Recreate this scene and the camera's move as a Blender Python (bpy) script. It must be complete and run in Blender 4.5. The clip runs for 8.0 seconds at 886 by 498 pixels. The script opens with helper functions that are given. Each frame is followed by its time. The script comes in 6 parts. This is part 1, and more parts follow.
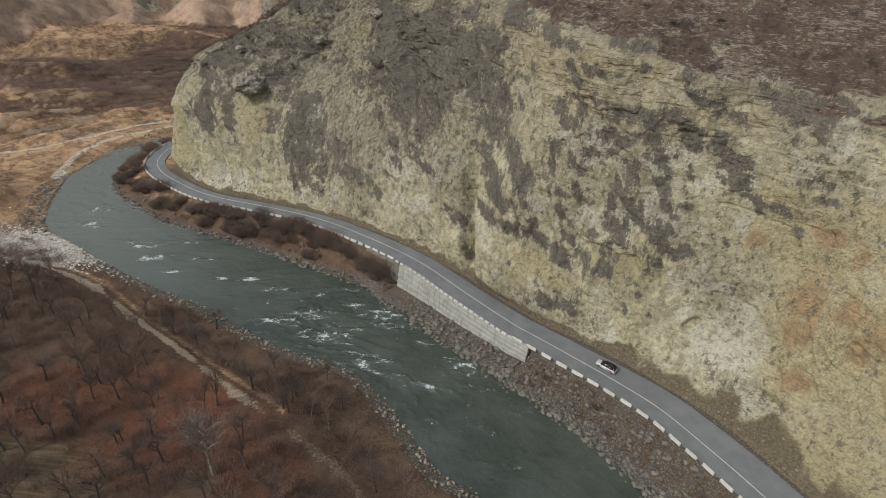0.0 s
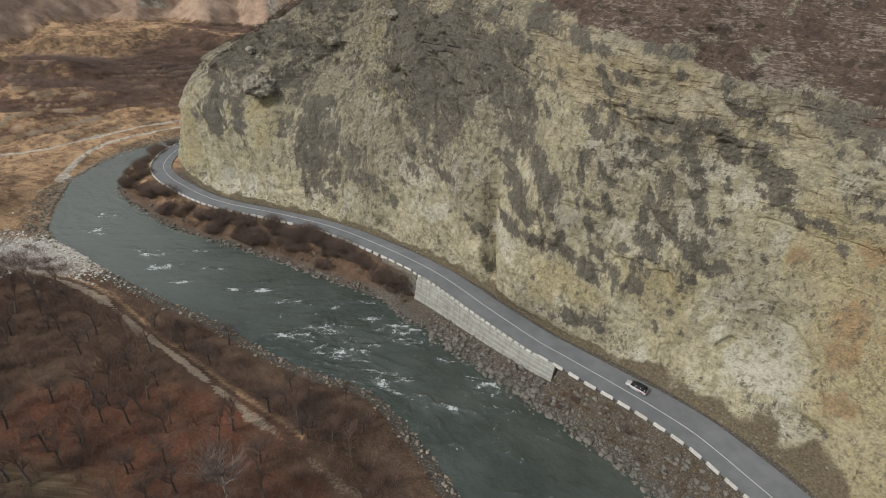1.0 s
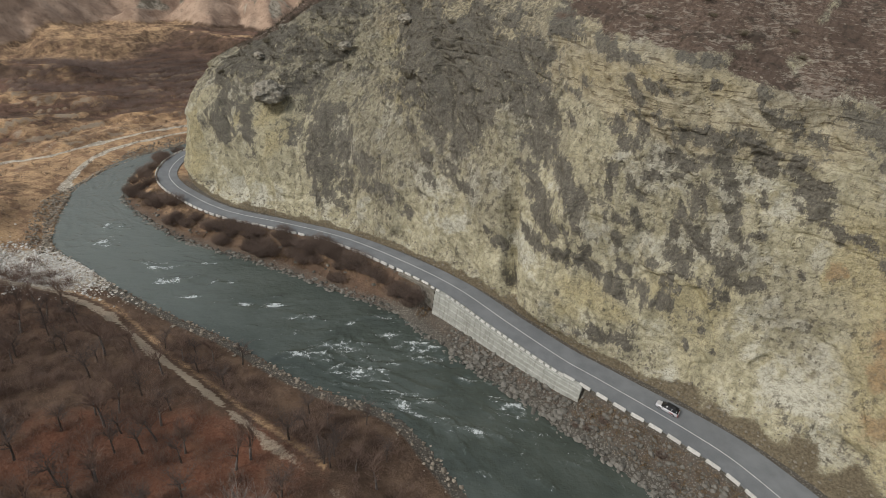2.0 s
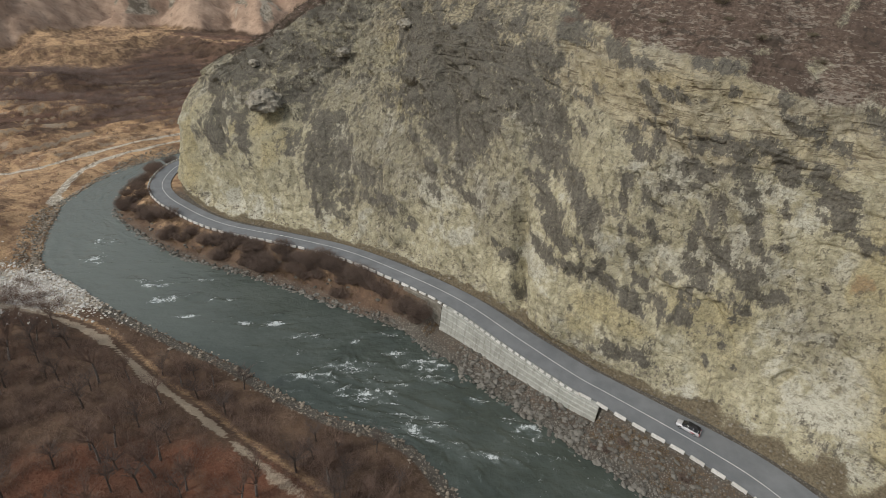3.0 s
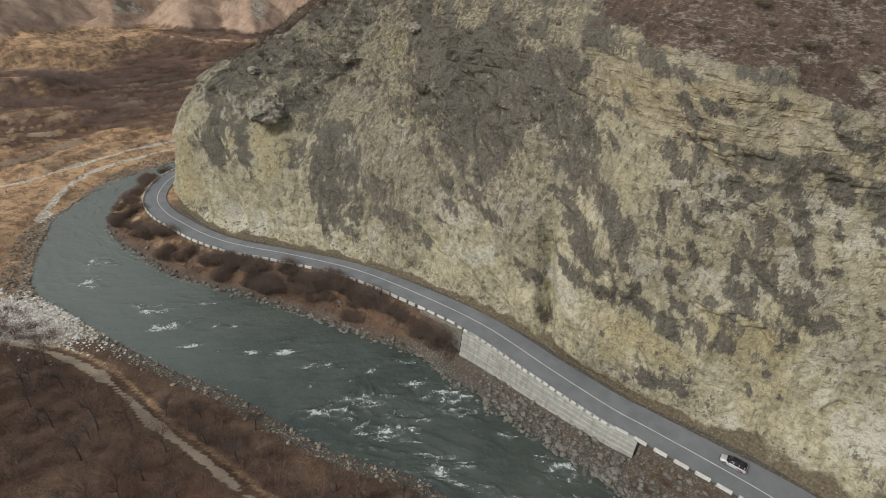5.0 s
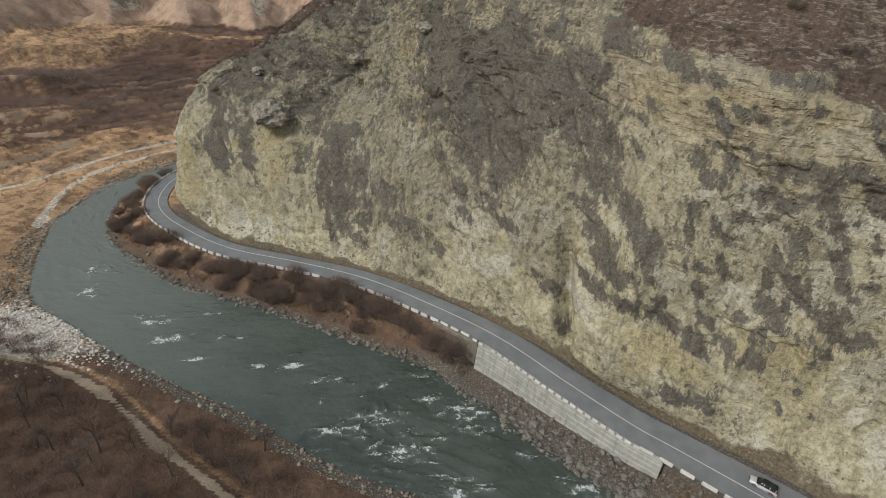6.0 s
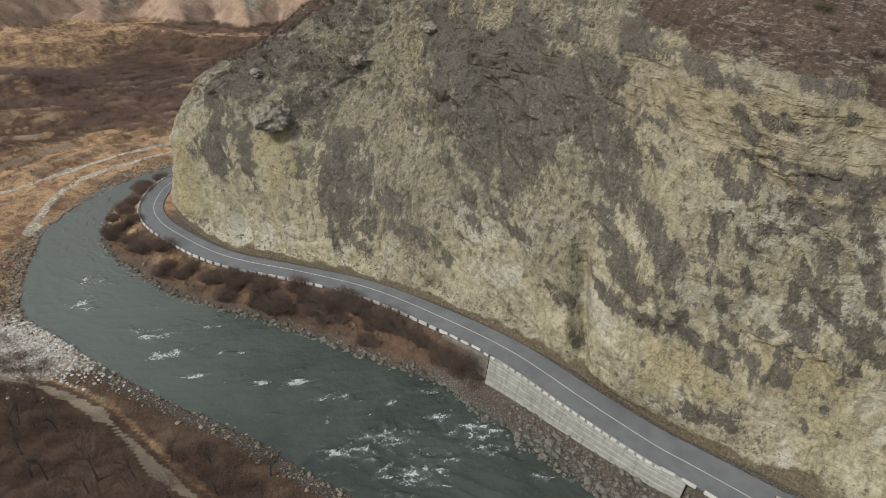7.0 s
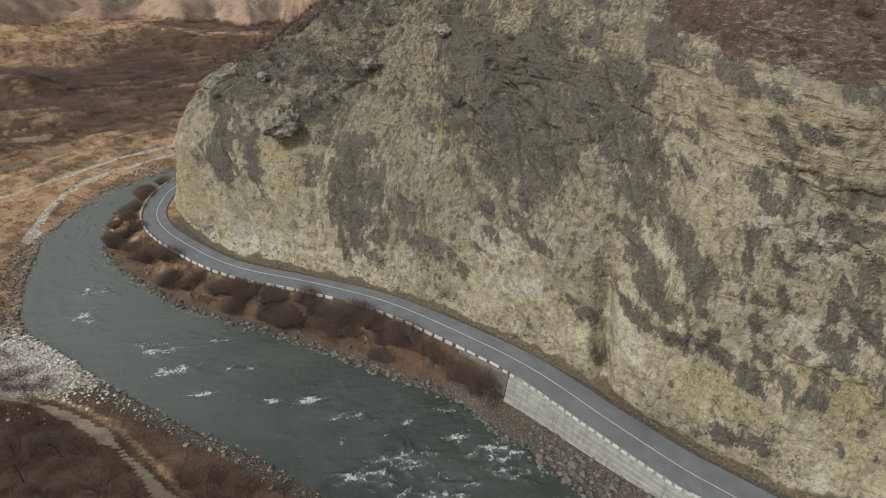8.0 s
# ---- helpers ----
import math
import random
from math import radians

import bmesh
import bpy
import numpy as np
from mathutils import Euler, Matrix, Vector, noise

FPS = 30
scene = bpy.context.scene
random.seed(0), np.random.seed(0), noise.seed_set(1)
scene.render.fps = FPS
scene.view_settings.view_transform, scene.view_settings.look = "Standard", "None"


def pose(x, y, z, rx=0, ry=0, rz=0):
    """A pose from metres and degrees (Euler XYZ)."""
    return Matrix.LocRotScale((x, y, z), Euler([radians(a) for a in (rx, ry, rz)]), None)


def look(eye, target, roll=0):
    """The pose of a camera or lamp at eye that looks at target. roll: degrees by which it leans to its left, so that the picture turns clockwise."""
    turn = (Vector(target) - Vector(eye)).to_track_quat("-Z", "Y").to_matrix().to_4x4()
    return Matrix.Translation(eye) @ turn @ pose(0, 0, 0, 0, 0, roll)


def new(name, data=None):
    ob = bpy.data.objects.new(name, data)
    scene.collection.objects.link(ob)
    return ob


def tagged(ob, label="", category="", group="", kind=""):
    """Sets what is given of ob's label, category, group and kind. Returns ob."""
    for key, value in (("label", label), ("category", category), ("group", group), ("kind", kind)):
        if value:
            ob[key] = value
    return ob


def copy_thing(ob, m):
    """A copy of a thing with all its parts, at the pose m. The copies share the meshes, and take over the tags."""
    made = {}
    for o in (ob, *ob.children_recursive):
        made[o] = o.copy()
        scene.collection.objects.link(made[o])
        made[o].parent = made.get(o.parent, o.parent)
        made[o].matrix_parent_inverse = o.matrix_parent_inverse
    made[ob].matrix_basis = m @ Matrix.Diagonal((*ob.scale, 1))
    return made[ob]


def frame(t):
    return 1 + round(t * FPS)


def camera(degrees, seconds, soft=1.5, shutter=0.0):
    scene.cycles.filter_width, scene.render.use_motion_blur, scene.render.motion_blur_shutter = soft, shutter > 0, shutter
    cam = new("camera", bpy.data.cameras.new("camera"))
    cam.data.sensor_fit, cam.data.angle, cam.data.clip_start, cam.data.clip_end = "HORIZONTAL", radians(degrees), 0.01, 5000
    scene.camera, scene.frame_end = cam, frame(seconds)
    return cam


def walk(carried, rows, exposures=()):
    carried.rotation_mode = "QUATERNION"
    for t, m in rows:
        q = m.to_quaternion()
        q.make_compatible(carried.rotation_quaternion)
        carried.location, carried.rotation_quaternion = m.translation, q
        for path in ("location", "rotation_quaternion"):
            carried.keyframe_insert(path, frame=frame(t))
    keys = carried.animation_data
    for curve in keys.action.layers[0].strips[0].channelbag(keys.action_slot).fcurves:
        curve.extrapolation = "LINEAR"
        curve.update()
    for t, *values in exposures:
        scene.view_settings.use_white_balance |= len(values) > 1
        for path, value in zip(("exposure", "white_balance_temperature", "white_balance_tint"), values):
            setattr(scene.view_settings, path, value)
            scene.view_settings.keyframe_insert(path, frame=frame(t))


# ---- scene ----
cam = camera(80.0, 8.0, soft=0.62)
PATH = [
    (0, (0.02, -0.00, 74.32), (-0.12, 87.18, 25.34), 4.29),
    (0.5, (-2.32, 2.83, 74.62), (-2.62, 89.79, 25.25), 4.48),
    (1, (-4.82, 5.59, 74.52), (-4.96, 92.55, 25.14), 4.63),
    (1.5, (-7.46, 7.91, 74.66), (-7.51, 94.86, 25.27), 4.69),
    (3, (-12.73, 15.35, 75.19), (-11.41, 102.39, 25.99), 4.10),
    (3.5, (-14.03, 17.55, 75.30), (-12.01, 104.59, 26.11), 3.96),
    (4, (-15.79, 19.78, 75.55), (-13.60, 106.76, 26.25), 3.91),
    (4.5, (-17.03, 21.95, 76.02), (-14.59, 108.70, 26.35), 3.73),
    (6, (-21.69, 29.19, 76.46), (-18.60, 115.33, 25.76), 3.87),
    (6.5, (-23.15, 31.47, 76.59), (-19.86, 117.51, 25.73), 3.83),
    (7, (-24.50, 34.22, 76.90), (-20.44, 119.89, 25.47), 3.85),
    (7.5, (-26.54, 36.53, 77.06), (-22.52, 122.08, 25.45), 3.97),
    (8, (-28.09, 39.10, 77.26), (-23.68, 124.49, 25.40), 4.05),
]
walk(cam, [(t, look(eye, target, roll)) for t, eye, target, roll in PATH], [(0, -0.02), (7.5, -0.03), (8, -0.10)])

# ---- light: a bright overcast sky with a soft, low-contrast sun ----
SUN_UP, SUN_ROUND = 40.0, 236.0
world = bpy.data.worlds.new("sky")
scene.world = world
world.use_nodes = True
sky = world.node_tree.nodes.new("ShaderNodeTexSky")
sky.sky_type, sky.sun_disc = "NISHITA", False
sky.sun_elevation, sky.sun_rotation = radians(SUN_UP), radians(SUN_ROUND)
sky.dust_density = 3.0
# thin high cloud: the clear sky's colour is half veiled by an even white
veil = world.node_tree.nodes.new("ShaderNodeMix")
veil.data_type = "RGBA"
veil.inputs[0].default_value = 0.6
veil.inputs[7].default_value = (4.6, 4.75, 4.8, 1)
world.node_tree.links.new(sky.outputs[0], veil.inputs[6])
world.node_tree.links.new(veil.outputs[2], world.node_tree.nodes["Background"].inputs[0])
world.node_tree.nodes["Background"].inputs[1].default_value = 0.115
sun = new("sun", bpy.data.lights.new("sun", "SUN"))
sun.data.energy, sun.data.angle, sun.data.color = 2.05, radians(10), (1.0, 0.965, 0.91)
a, e = radians(SUN_ROUND), radians(SUN_UP)
SUN_FROM = Vector((math.sin(a) * math.cos(e), math.cos(a) * math.cos(e), math.sin(e)))
sun.matrix_world = look(SUN_FROM * 300, (0, 0, 0))

# ---- number helpers ----
RNG = np.random.default_rng(7)


def hash01(ix, iy, iz, seed):
    n = (ix * 374761393 + iy * 668265263 + iz * 1274126177 + seed * 974634211) & 0xFFFFFFFF
    n = ((n ^ (n >> 13)) * 1274126177) & 0xFFFFFFFF
    return ((n ^ (n >> 16)) & 0xFFFFFF) / float(0xFFFFFF)


def vnoise(x, y, z=0.0, seed=0):
    """Smooth value noise, -1 to 1."""
    x, y, z = np.broadcast_arrays(np.asarray(x, float), np.asarray(y, float), np.asarray(z, float))
    xi, yi, zi = np.floor(x).astype(np.int64), np.floor(y).astype(np.int64), np.floor(z).astype(np.int64)
    fx, fy, fz = x - xi, y - yi, z - zi
    fx, fy, fz = (v * v * v * (v * (v * 6 - 15) + 10) for v in (fx, fy, fz))
    out = 0.0
    for dx in (0, 1):
        for dy in (0, 1):
            for dz in (0, 1):
                w = (fx if dx else 1 - fx) * (fy if dy else 1 - fy) * (fz if dz else 1 - fz)
                out = out + w * hash01(xi + dx, yi + dy, zi + dz, seed)
    return out * 2 - 1


def fbm(x, y, z=0.0, octaves=4, seed=0, gain=0.5):
    out, amp, total = 0.0, 1.0, 0.0
    for n in range(octaves):
        out = out + amp * vnoise(x * 2**n, y * 2**n, z * 2**n, seed + n)
        total, amp = total + amp, amp * gain
    return out / total


def ridged(x, y, z=0.0, octaves=4, seed=0):
    out, amp, total = 0.0, 1.0, 0.0
    for n in range(octaves):
        out = out + amp * (1 - 2 * np.abs(vnoise(x * 2**n, y * 2**n, z * 2**n, seed + n)))
        total, amp = total + amp, amp * 0.5
    return out / total


def hollows(x, y, seed):
    """Distance to the nearest of scattered seeds, one to a unit cell."""
    xi, yi = np.floor(x).astype(np.int64), np.floor(y).astype(np.int64)
    best = np.full(x.shape, 9.0)
    for dx in (-1, 0, 1):
        for dy in (-1, 0, 1):
            cx, cy = xi + dx, yi + dy
            px, py = cx + 0.1 + 0.8 * hash01(cx, cy, 0 * cx, seed), cy + 0.1 + 0.8 * hash01(cx, cy, 0 * cx, seed + 1)
            best = np.minimum(best, (x - px) ** 2 + (y - py) ** 2)
    return np.sqrt(best)


def step(v, lo, hi):
    t = np.clip((np.asarray(v, float) - lo) / (hi - lo), 0, 1)
    return t * t * (3 - 2 * t)


def spline(points, spacing):
    """A smooth line through the points, resampled evenly."""
    p = np.array(points, float)
    p = np.vstack([2 * p[0] - p[1], p, 2 * p[-1] - p[-2]])
    out = []
    for i in range(1, len(p) - 2):
        t = np.linspace(0, 1, 24, endpoint=False)[:, None]
        a, b, c, d = p[i - 1 : i + 3]
        out.append(0.5 * (2 * b + (c - a) * t + (2 * a - 5 * b + 4 * c - d) * t**2 + (3 * b - a - 3 * c + d) * t**3))
    out = np.vstack(out + [p[-2:-1]])
    far = np.r_[0, np.cumsum(np.linalg.norm(np.diff(out[:, :2], axis=0), axis=1))]
    s = np.linspace(0, far[-1], max(2, int(far[-1] / spacing) + 1))
    return np.stack([np.interp(s, far, out[:, k]) for k in range(out.shape[1])], 1)


def along(line):
    return np.r_[0, np.cumsum(np.linalg.norm(np.diff(line[:, :2], axis=0), axis=1))]


def side_of(line):
    """Unit normals to the right of the line's course, level."""
    d = np.gradient(line[:, :2], axis=0)
    d /= np.linalg.norm(d, axis=1)[:, None] + 1e-9
    return np.stack([d[:, 1], -d[:, 0]], 1)


def near(points, line):
    """Distance to a line, the nearest place's index, and the side (right positive)."""
    best = np.full(len(points), 1e9)
    idx, sgn = np.zeros(len(points), int), np.zeros(len(points))
    skip = 3
    for i in range(0, len(line) - 1, skip):
        a, b = line[i, :2], line[min(i + skip, len(line) - 1), :2]
        ab, ap = b - a, points - a
        t = np.clip((ap @ ab) / (ab @ ab), 0, 1)
        off = ap - t[:, None] * ab
        d = np.hypot(off[:, 0], off[:, 1])
        m = d < best
        best[m] = d[m]
        idx[m] = np.minimum(i + np.rint(t[m] * skip).astype(int), len(line) - 1)
        sgn[m] = np.sign(ap[m, 0] * ab[1] - ap[m, 1] * ab[0])
    return best, idx, sgn


def grid_mesh(name, verts, nu, nv, material, smooth=True, masks=None, flip=False):
    """A mesh from a sheet of nu x nv places; masks are colour layers by name."""
    i = np.arange((nu - 1) * (nv - 1))
    a = (i // (nv - 1)) * nv + i % (nv - 1)
    quads = np.stack([a, a + nv, a + nv + 1, a + 1], 1)
    if flip:
        quads = quads[:, ::-1]
    me = bpy.data.meshes.new(name)
    me.vertices.add(len(verts))
    me.vertices.foreach_set("co", np.ascontiguousarray(verts, np.float32).ravel())
    me.loops.add(quads.size)
    me.loops.foreach_set("vertex_index", quads.astype(np.int32).ravel())
    me.polygons.add(len(quads))
    me.polygons.foreach_set("loop_start", np.arange(0, quads.size, 4, dtype=np.int32))
    me.polygons.foreach_set("use_smooth", np.full(len(quads), smooth))
    for key, rgb in (masks or {}).items():
        layer = me.color_attributes.new(key, "FLOAT_COLOR", "POINT")
        layer.data.foreach_set("color", np.c_[rgb, np.ones(len(verts))].astype(np.float32).ravel())
    me.update(calc_edges=True)
    me.materials.append(material)
    return me


def soup(name, verts, faces, material, smooth=False):
    me = bpy.data.meshes.new(name)
    me.from_pydata([tuple(v) for v in verts], [], [tuple(f) for f in faces])
    if smooth:
        me.polygons.foreach_set("use_smooth", np.full(len(me.polygons), True))
    me.materials.append(material)
    me.update()
    return me


def part(name, bm, material, parent=None, label="", m=None):
    """Links a bmesh as one mesh object, under its thing if one is given."""
    me = bpy.data.meshes.new(name)
    bm.to_mesh(me)
    bm.free()
    me.materials.append(material)
    ob = new(name, me)
    if parent:
        ob.parent = parent
    if m is not None:
        ob.matrix_basis = m
    return tagged(ob, label)


def box(size, at=(0, 0, 0), bevel=0.0, taper=(1, 1)):
    """A box of that size, its base's middle at the given place; taper narrows its top."""
    bm = bmesh.new()
    bmesh.ops.create_cube(bm, size=1)
    for v in bm.verts:
        top = v.co.z > 0
        v.co = Vector((v.co.x * size[0] * (taper[0] if top else 1), v.co.y * size[1] * (taper[1] if top else 1), (v.co.z + 0.5) * size[2]))
    if bevel:
        bmesh.ops.bevel(bm, geom=bm.edges[:], offset=bevel, segments=1, affect="EDGES")
    bmesh.ops.translate(bm, verts=bm.verts, vec=at)
    return bm


# ---- materials ----
class Nodes:
    """A short way to wire a material."""

    def __init__(self, name, rough=0.9, spec=0.2):
        self.mat = bpy.data.materials.new(name)
        self.mat.use_nodes = True
        self.tree = self.mat.node_tree
        self.bsdf = self.tree.nodes["Principled BSDF"]
        self.bsdf.inputs["Roughness"].default_value = rough
        self.bsdf.inputs["Specular IOR Level"].default_value = spec
        self.place = self.tree.nodes.new("ShaderNodeTexCoord").outputs["Object"]

    def link(self, a, b):
        self.tree.links.new(a, b)

    def noise(self, scale, detail=4.0, rough=0.6, stretch=None, distortion=0.0):
        n = self.tree.nodes.new("ShaderNodeTexNoise")
        n.inputs["Scale"].default_value, n.inputs["Detail"].default_value = scale, detail
        n.inputs["Roughness"].default_value, n.inputs["Distortion"].default_value = rough, distortion
        src = self.place
        if stretch:
            mp = self.tree.nodes.new("ShaderNodeMapping")
            mp.inputs["Scale"].default_value = stretch
            self.link(self.place, mp.inputs["Vector"])
            src = mp.outputs[0]
        self.link(src, n.inputs["Vector"])
        return n.outputs["Fac"]

    def cells(self, scale, feature="F1", stretch=None):
        n = self.tree.nodes.new("ShaderNodeTexVoronoi")
        n.feature, n.inputs["Scale"].default_value = feature, scale
        src = self.place
        if stretch:
            mp = self.tree.nodes.new("ShaderNodeMapping")
            mp.inputs["Scale"].default_value = stretch
            self.link(self.place, mp.inputs["Vector"])
            src = mp.outputs[0]
        self.link(src, n.inputs["Vector"])
        return n.outputs[0]

    def ramp(self, fac, lo, hi, low=0.0, high=1.0):
        n = self.tree.nodes.new("ShaderNodeMapRange")
        n.interpolation_type = "SMOOTHSTEP"
        for key, v in (("From Min", lo), ("From Max", hi), ("To Min", low), ("To Max", high)):
            n.inputs[key].default_value = v
        self.link(fac, n.inputs["Value"])
        return n.outputs[0]

    def math(self, op, a, b):
        n = self.tree.nodes.new("ShaderNodeMath")
        n.operation = op
        for k, v in enumerate((a, b)):
            if isinstance(v, (int, float)):
                n.inputs[k].default_value = v
            else:
                self.link(v, n.inputs[k])
        return n.outputs[0]

    def mix(self, fac, a, b):
        n = self.tree.nodes.new("ShaderNodeMix")
        n.data_type = "RGBA"
        for key, v in ((0, fac), (6, a), (7, b)):
            if isinstance(v, (int, float)):
                n.inputs[key].default_value = v
            elif isinstance(v, tuple):
                n.inputs[key].default_value = (*v, 1)
            else:
                self.link(v, n.inputs[key])
        return n.outputs[2]

    def mask(self, key):
        n = self.tree.nodes.new("ShaderNodeAttribute")
        n.attribute_name = key
        s = self.tree.nodes.new("ShaderNodeSeparateColor")
        self.link(n.outputs["Color"], s.inputs[0])
        return s.outputs

    def chance(self):
        return self.tree.nodes.new("ShaderNodeObjectInfo").outputs["Random"]

    def island(self):
        return self.tree.nodes.new("ShaderNodeNewGeometry").outputs["Random Per Island"]

    def done(self, color, bump=None, strength=0.5, distance=0.1):
        if isinstance(color, tuple):
            self.bsdf.inputs["Base Color"].default_value = (*color, 1)
        else:
            self.link(color, self.bsdf.inputs["Base Color"])
        if bump is not None:
            b = self.tree.nodes.new("ShaderNodeBump")
            b.inputs["Strength"].default_value, b.inputs["Distance"].default_value = strength, distance
            self.link(bump, b.inputs["Height"])
            self.link(b.outputs[0], self.bsdf.inputs["Normal"])
        return self.mat


def rock_material():
    n = Nodes("limestone_cliff", 0.95, 0.1)
    dark, grass, ochre = n.mask("stain_shade")[0], n.mask("stain_shade")[1], n.mask("stain_shade")[2]
    wash, loose = n.mask("wash")[0], n.mask("wash")[1]
    big, mid, fine, grit = n.noise(0.09, 5), n.noise(0.55, 6, 0.65), n.noise(2.2, 7, 0.72), n.noise(9.0, 4, 0.7)
    streak = n.noise(1.1, 6, 0.68, (0.9, 0.9, 0.13))
    chip = n.ramp(n.noise(1.0, 8, 0.78, (1, 1, 0.7)), 0.54, 0.66)
    base = n.mix(n.ramp(mid, 0.3, 0.7), (0.335, 0.306, 0.198), (0.575, 0.53, 0.378))
    base = n.mix(n.ramp(n.math("ADD", big, n.math("MULTIPLY", n.math("SUBTRACT", mid, 0.5), 0.35)), 0.5, 0.64), base, (0.55, 0.53, 0.432))
    yellow = n.mix(n.ramp(fine, 0.35, 0.65), (0.31, 0.265, 0.145), (0.495, 0.435, 0.26))
    base = n.mix(n.ramp(n.math("ADD", ochre, n.math("MULTIPLY", n.math("SUBTRACT", mid, 0.5), 1.1)), 0.25, 0.75, 0, 0.85), base, yellow)
    rusty = n.mix(n.ramp(mid, 0.3, 0.7), (0.20, 0.132, 0.075), (0.40, 0.262, 0.135))
    base = n.mix(n.ramp(n.math("ADD", ochre, n.math("MULTIPLY", n.math("SUBTRACT", mid, 0.5), 1.4)), 1.0, 1.5, 0, 0.75), base, rusty)
    base = n.mix(n.math("MULTIPLY", wash, n.ramp(n.math("ADD", streak, n.math("MULTIPLY", mid, 0.5)), 0.5, 0.84, 0.1, 0.9)), base, (0.175, 0.16, 0.124))
    base = n.mix(n.ramp(streak, 0.54, 0.70, 0, 0.5), base, (0.19, 0.17, 0.12))
    base = n.mix(n.math("MULTIPLY", chip, 0.5), base, (0.15, 0.132, 0.095))
    flecks = n.ramp(n.math("ADD", n.noise(0.75, 9, 0.74, (1, 1, 0.75)), n.math("MULTIPLY", wash, 0.04)), 0.55, 0.60)
    spread = n.math("MULTIPLY", n.ramp(n.math("ADD", n.noise(0.16, 4), n.math("MULTIPLY", wash, 0.35)), 0.44, 0.64, 0.22, 0.85), flecks)
    base = n.mix(spread, base, (0.12, 0.108, 0.085))
    base = n.mix(n.ramp(grit, 0.6, 0.8, 0, 0.35), base, (0.52, 0.5, 0.43))
    speck = n.noise(3.4, 5, 0.8)
    base = n.mix(n.ramp(speck, 0.57, 0.66, 0, 0.5), base, (0.13, 0.116, 0.086))
    base = n.mix(n.ramp(speck, 0.43, 0.34, 0, 0.4), base, (0.64, 0.61, 0.5))
    # level dark lines put the shadows under small ledges into the colour
    bed = n.noise(0.9, 7, 0.72, (0.7, 0.7, 2.6), 0.6)
    base = n.mix(n.ramp(bed, 0.575, 0.62, 0, 0.55), base, (0.135, 0.12, 0.088))
    strata, candle = n.mask("wash")[2], n.mask("fringe")[0]
    cream = n.mix(n.ramp(mid, 0.35, 0.65), (0.29, 0.245, 0.158), (0.475, 0.418, 0.288))
    base = n.mix(n.math("MULTIPLY", n.ramp(n.math("ADD", strata, candle), 0.3, 0.8), 0.55), base, cream)
    seam = n.ramp(n.noise(0.42, 7, 0.7, (0.5, 0.5, 4.5), 0.4), 0.55, 0.60)
    base = n.mix(n.math("MULTIPLY", n.math("MULTIPLY", seam, strata), 0.9), base, (0.14, 0.112, 0.078))
    icicle = n.ramp(n.noise(1.5, 6, 0.7, (1, 1, 0.3)), 0.49, 0.55)
    base = n.mix(n.math("MULTIPLY", n.math("MULTIPLY", icicle, candle), 0.85), base, (0.115, 0.104, 0.085))
    rift = n.math("ABSOLUTE", n.math("SUBTRACT", n.noise(0.5, 6, 0.68, (0.9, 0.9, 1.5), 0.7), 0.5), 0.0)
    base = n.mix(n.ramp(rift, 0.016, 0.003, 0, 0.6), base, (0.105, 0.092, 0.068))
    chink = n.math("ABSOLUTE", n.math("SUBTRACT", n.noise(1.3, 5, 0.65, (1, 1, 0.6), 0.6), 0.5), 0.0)
    base = n.mix(n.ramp(chink, 0.014, 0.003, 0, 0.4), base, (0.13, 0.116, 0.086))
    drip = n.noise(2.4, 5, 0.7, (1, 1, 0.07))
    edge = n.math("ADD", n.math("MULTIPLY", n.math("SUBTRACT", fine, 0.5), 0.8), n.math("MULTIPLY", n.math("SUBTRACT", streak, 0.5), 0.5))
    edge = n.math("ADD", edge, n.math("MULTIPLY", n.math("SUBTRACT", drip, 0.5), 0.7))
    edge = n.math("ADD", edge, n.math("MULTIPLY", n.math("SUBTRACT", n.noise(5.0, 5, 0.8, (1, 1, 0.8)), 0.5), 0.7))
    grey = n.mix(n.ramp(fine, 0.3, 0.7), (0.073, 0.067, 0.056), (0.17, 0.157, 0.13))
    grey = n.mix(n.ramp(mid, 0.48, 0.66, 0, 0.6), grey, (0.175, 0.162, 0.128))
    grey = n.mix(n.ramp(n.noise(3.6, 6, 0.75, (1, 1, 0.45)), 0.56, 0.66, 0, 0.6), grey, (0.36, 0.325, 0.245))
    grey = n.mix(n.ramp(grit, 0.6, 0.76, 0, 0.45), grey, (0.3, 0.28, 0.235))
    halo = n.mix(n.ramp(fine, 0.3, 0.7), (0.15, 0.135, 0.104), (0.27, 0.245, 0.185))
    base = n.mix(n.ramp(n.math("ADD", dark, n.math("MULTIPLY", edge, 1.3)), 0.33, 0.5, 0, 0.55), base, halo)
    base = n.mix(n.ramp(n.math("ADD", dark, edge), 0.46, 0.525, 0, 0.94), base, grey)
    rows = n.noise(0.55, 7, 0.75, (1, 1, 4.0), 0.5)
    turf = n.mix(n.ramp(n.noise(1.4, 6, 0.75), 0.35, 0.65), (0.078, 0.056, 0.044), (0.17, 0.126, 0.098))
    turf = n.mix(n.ramp(n.noise(0.1, 4), 0.45, 0.62, 0, 0.75), turf, (0.098, 0.072, 0.057))
    turf = n.mix(n.ramp(n.math("ADD", rows, n.math("MULTIPLY", n.math("SUBTRACT", big, 0.5), 0.3)), 0.53, 0.6, 0, 0.62), turf, (0.33, 0.29, 0.235))
    turf = n.mix(n.ramp(n.noise(0.3, 6, 0.7), 0.53, 0.62, 0, 0.8), turf, (0.062, 0.05, 0.04))
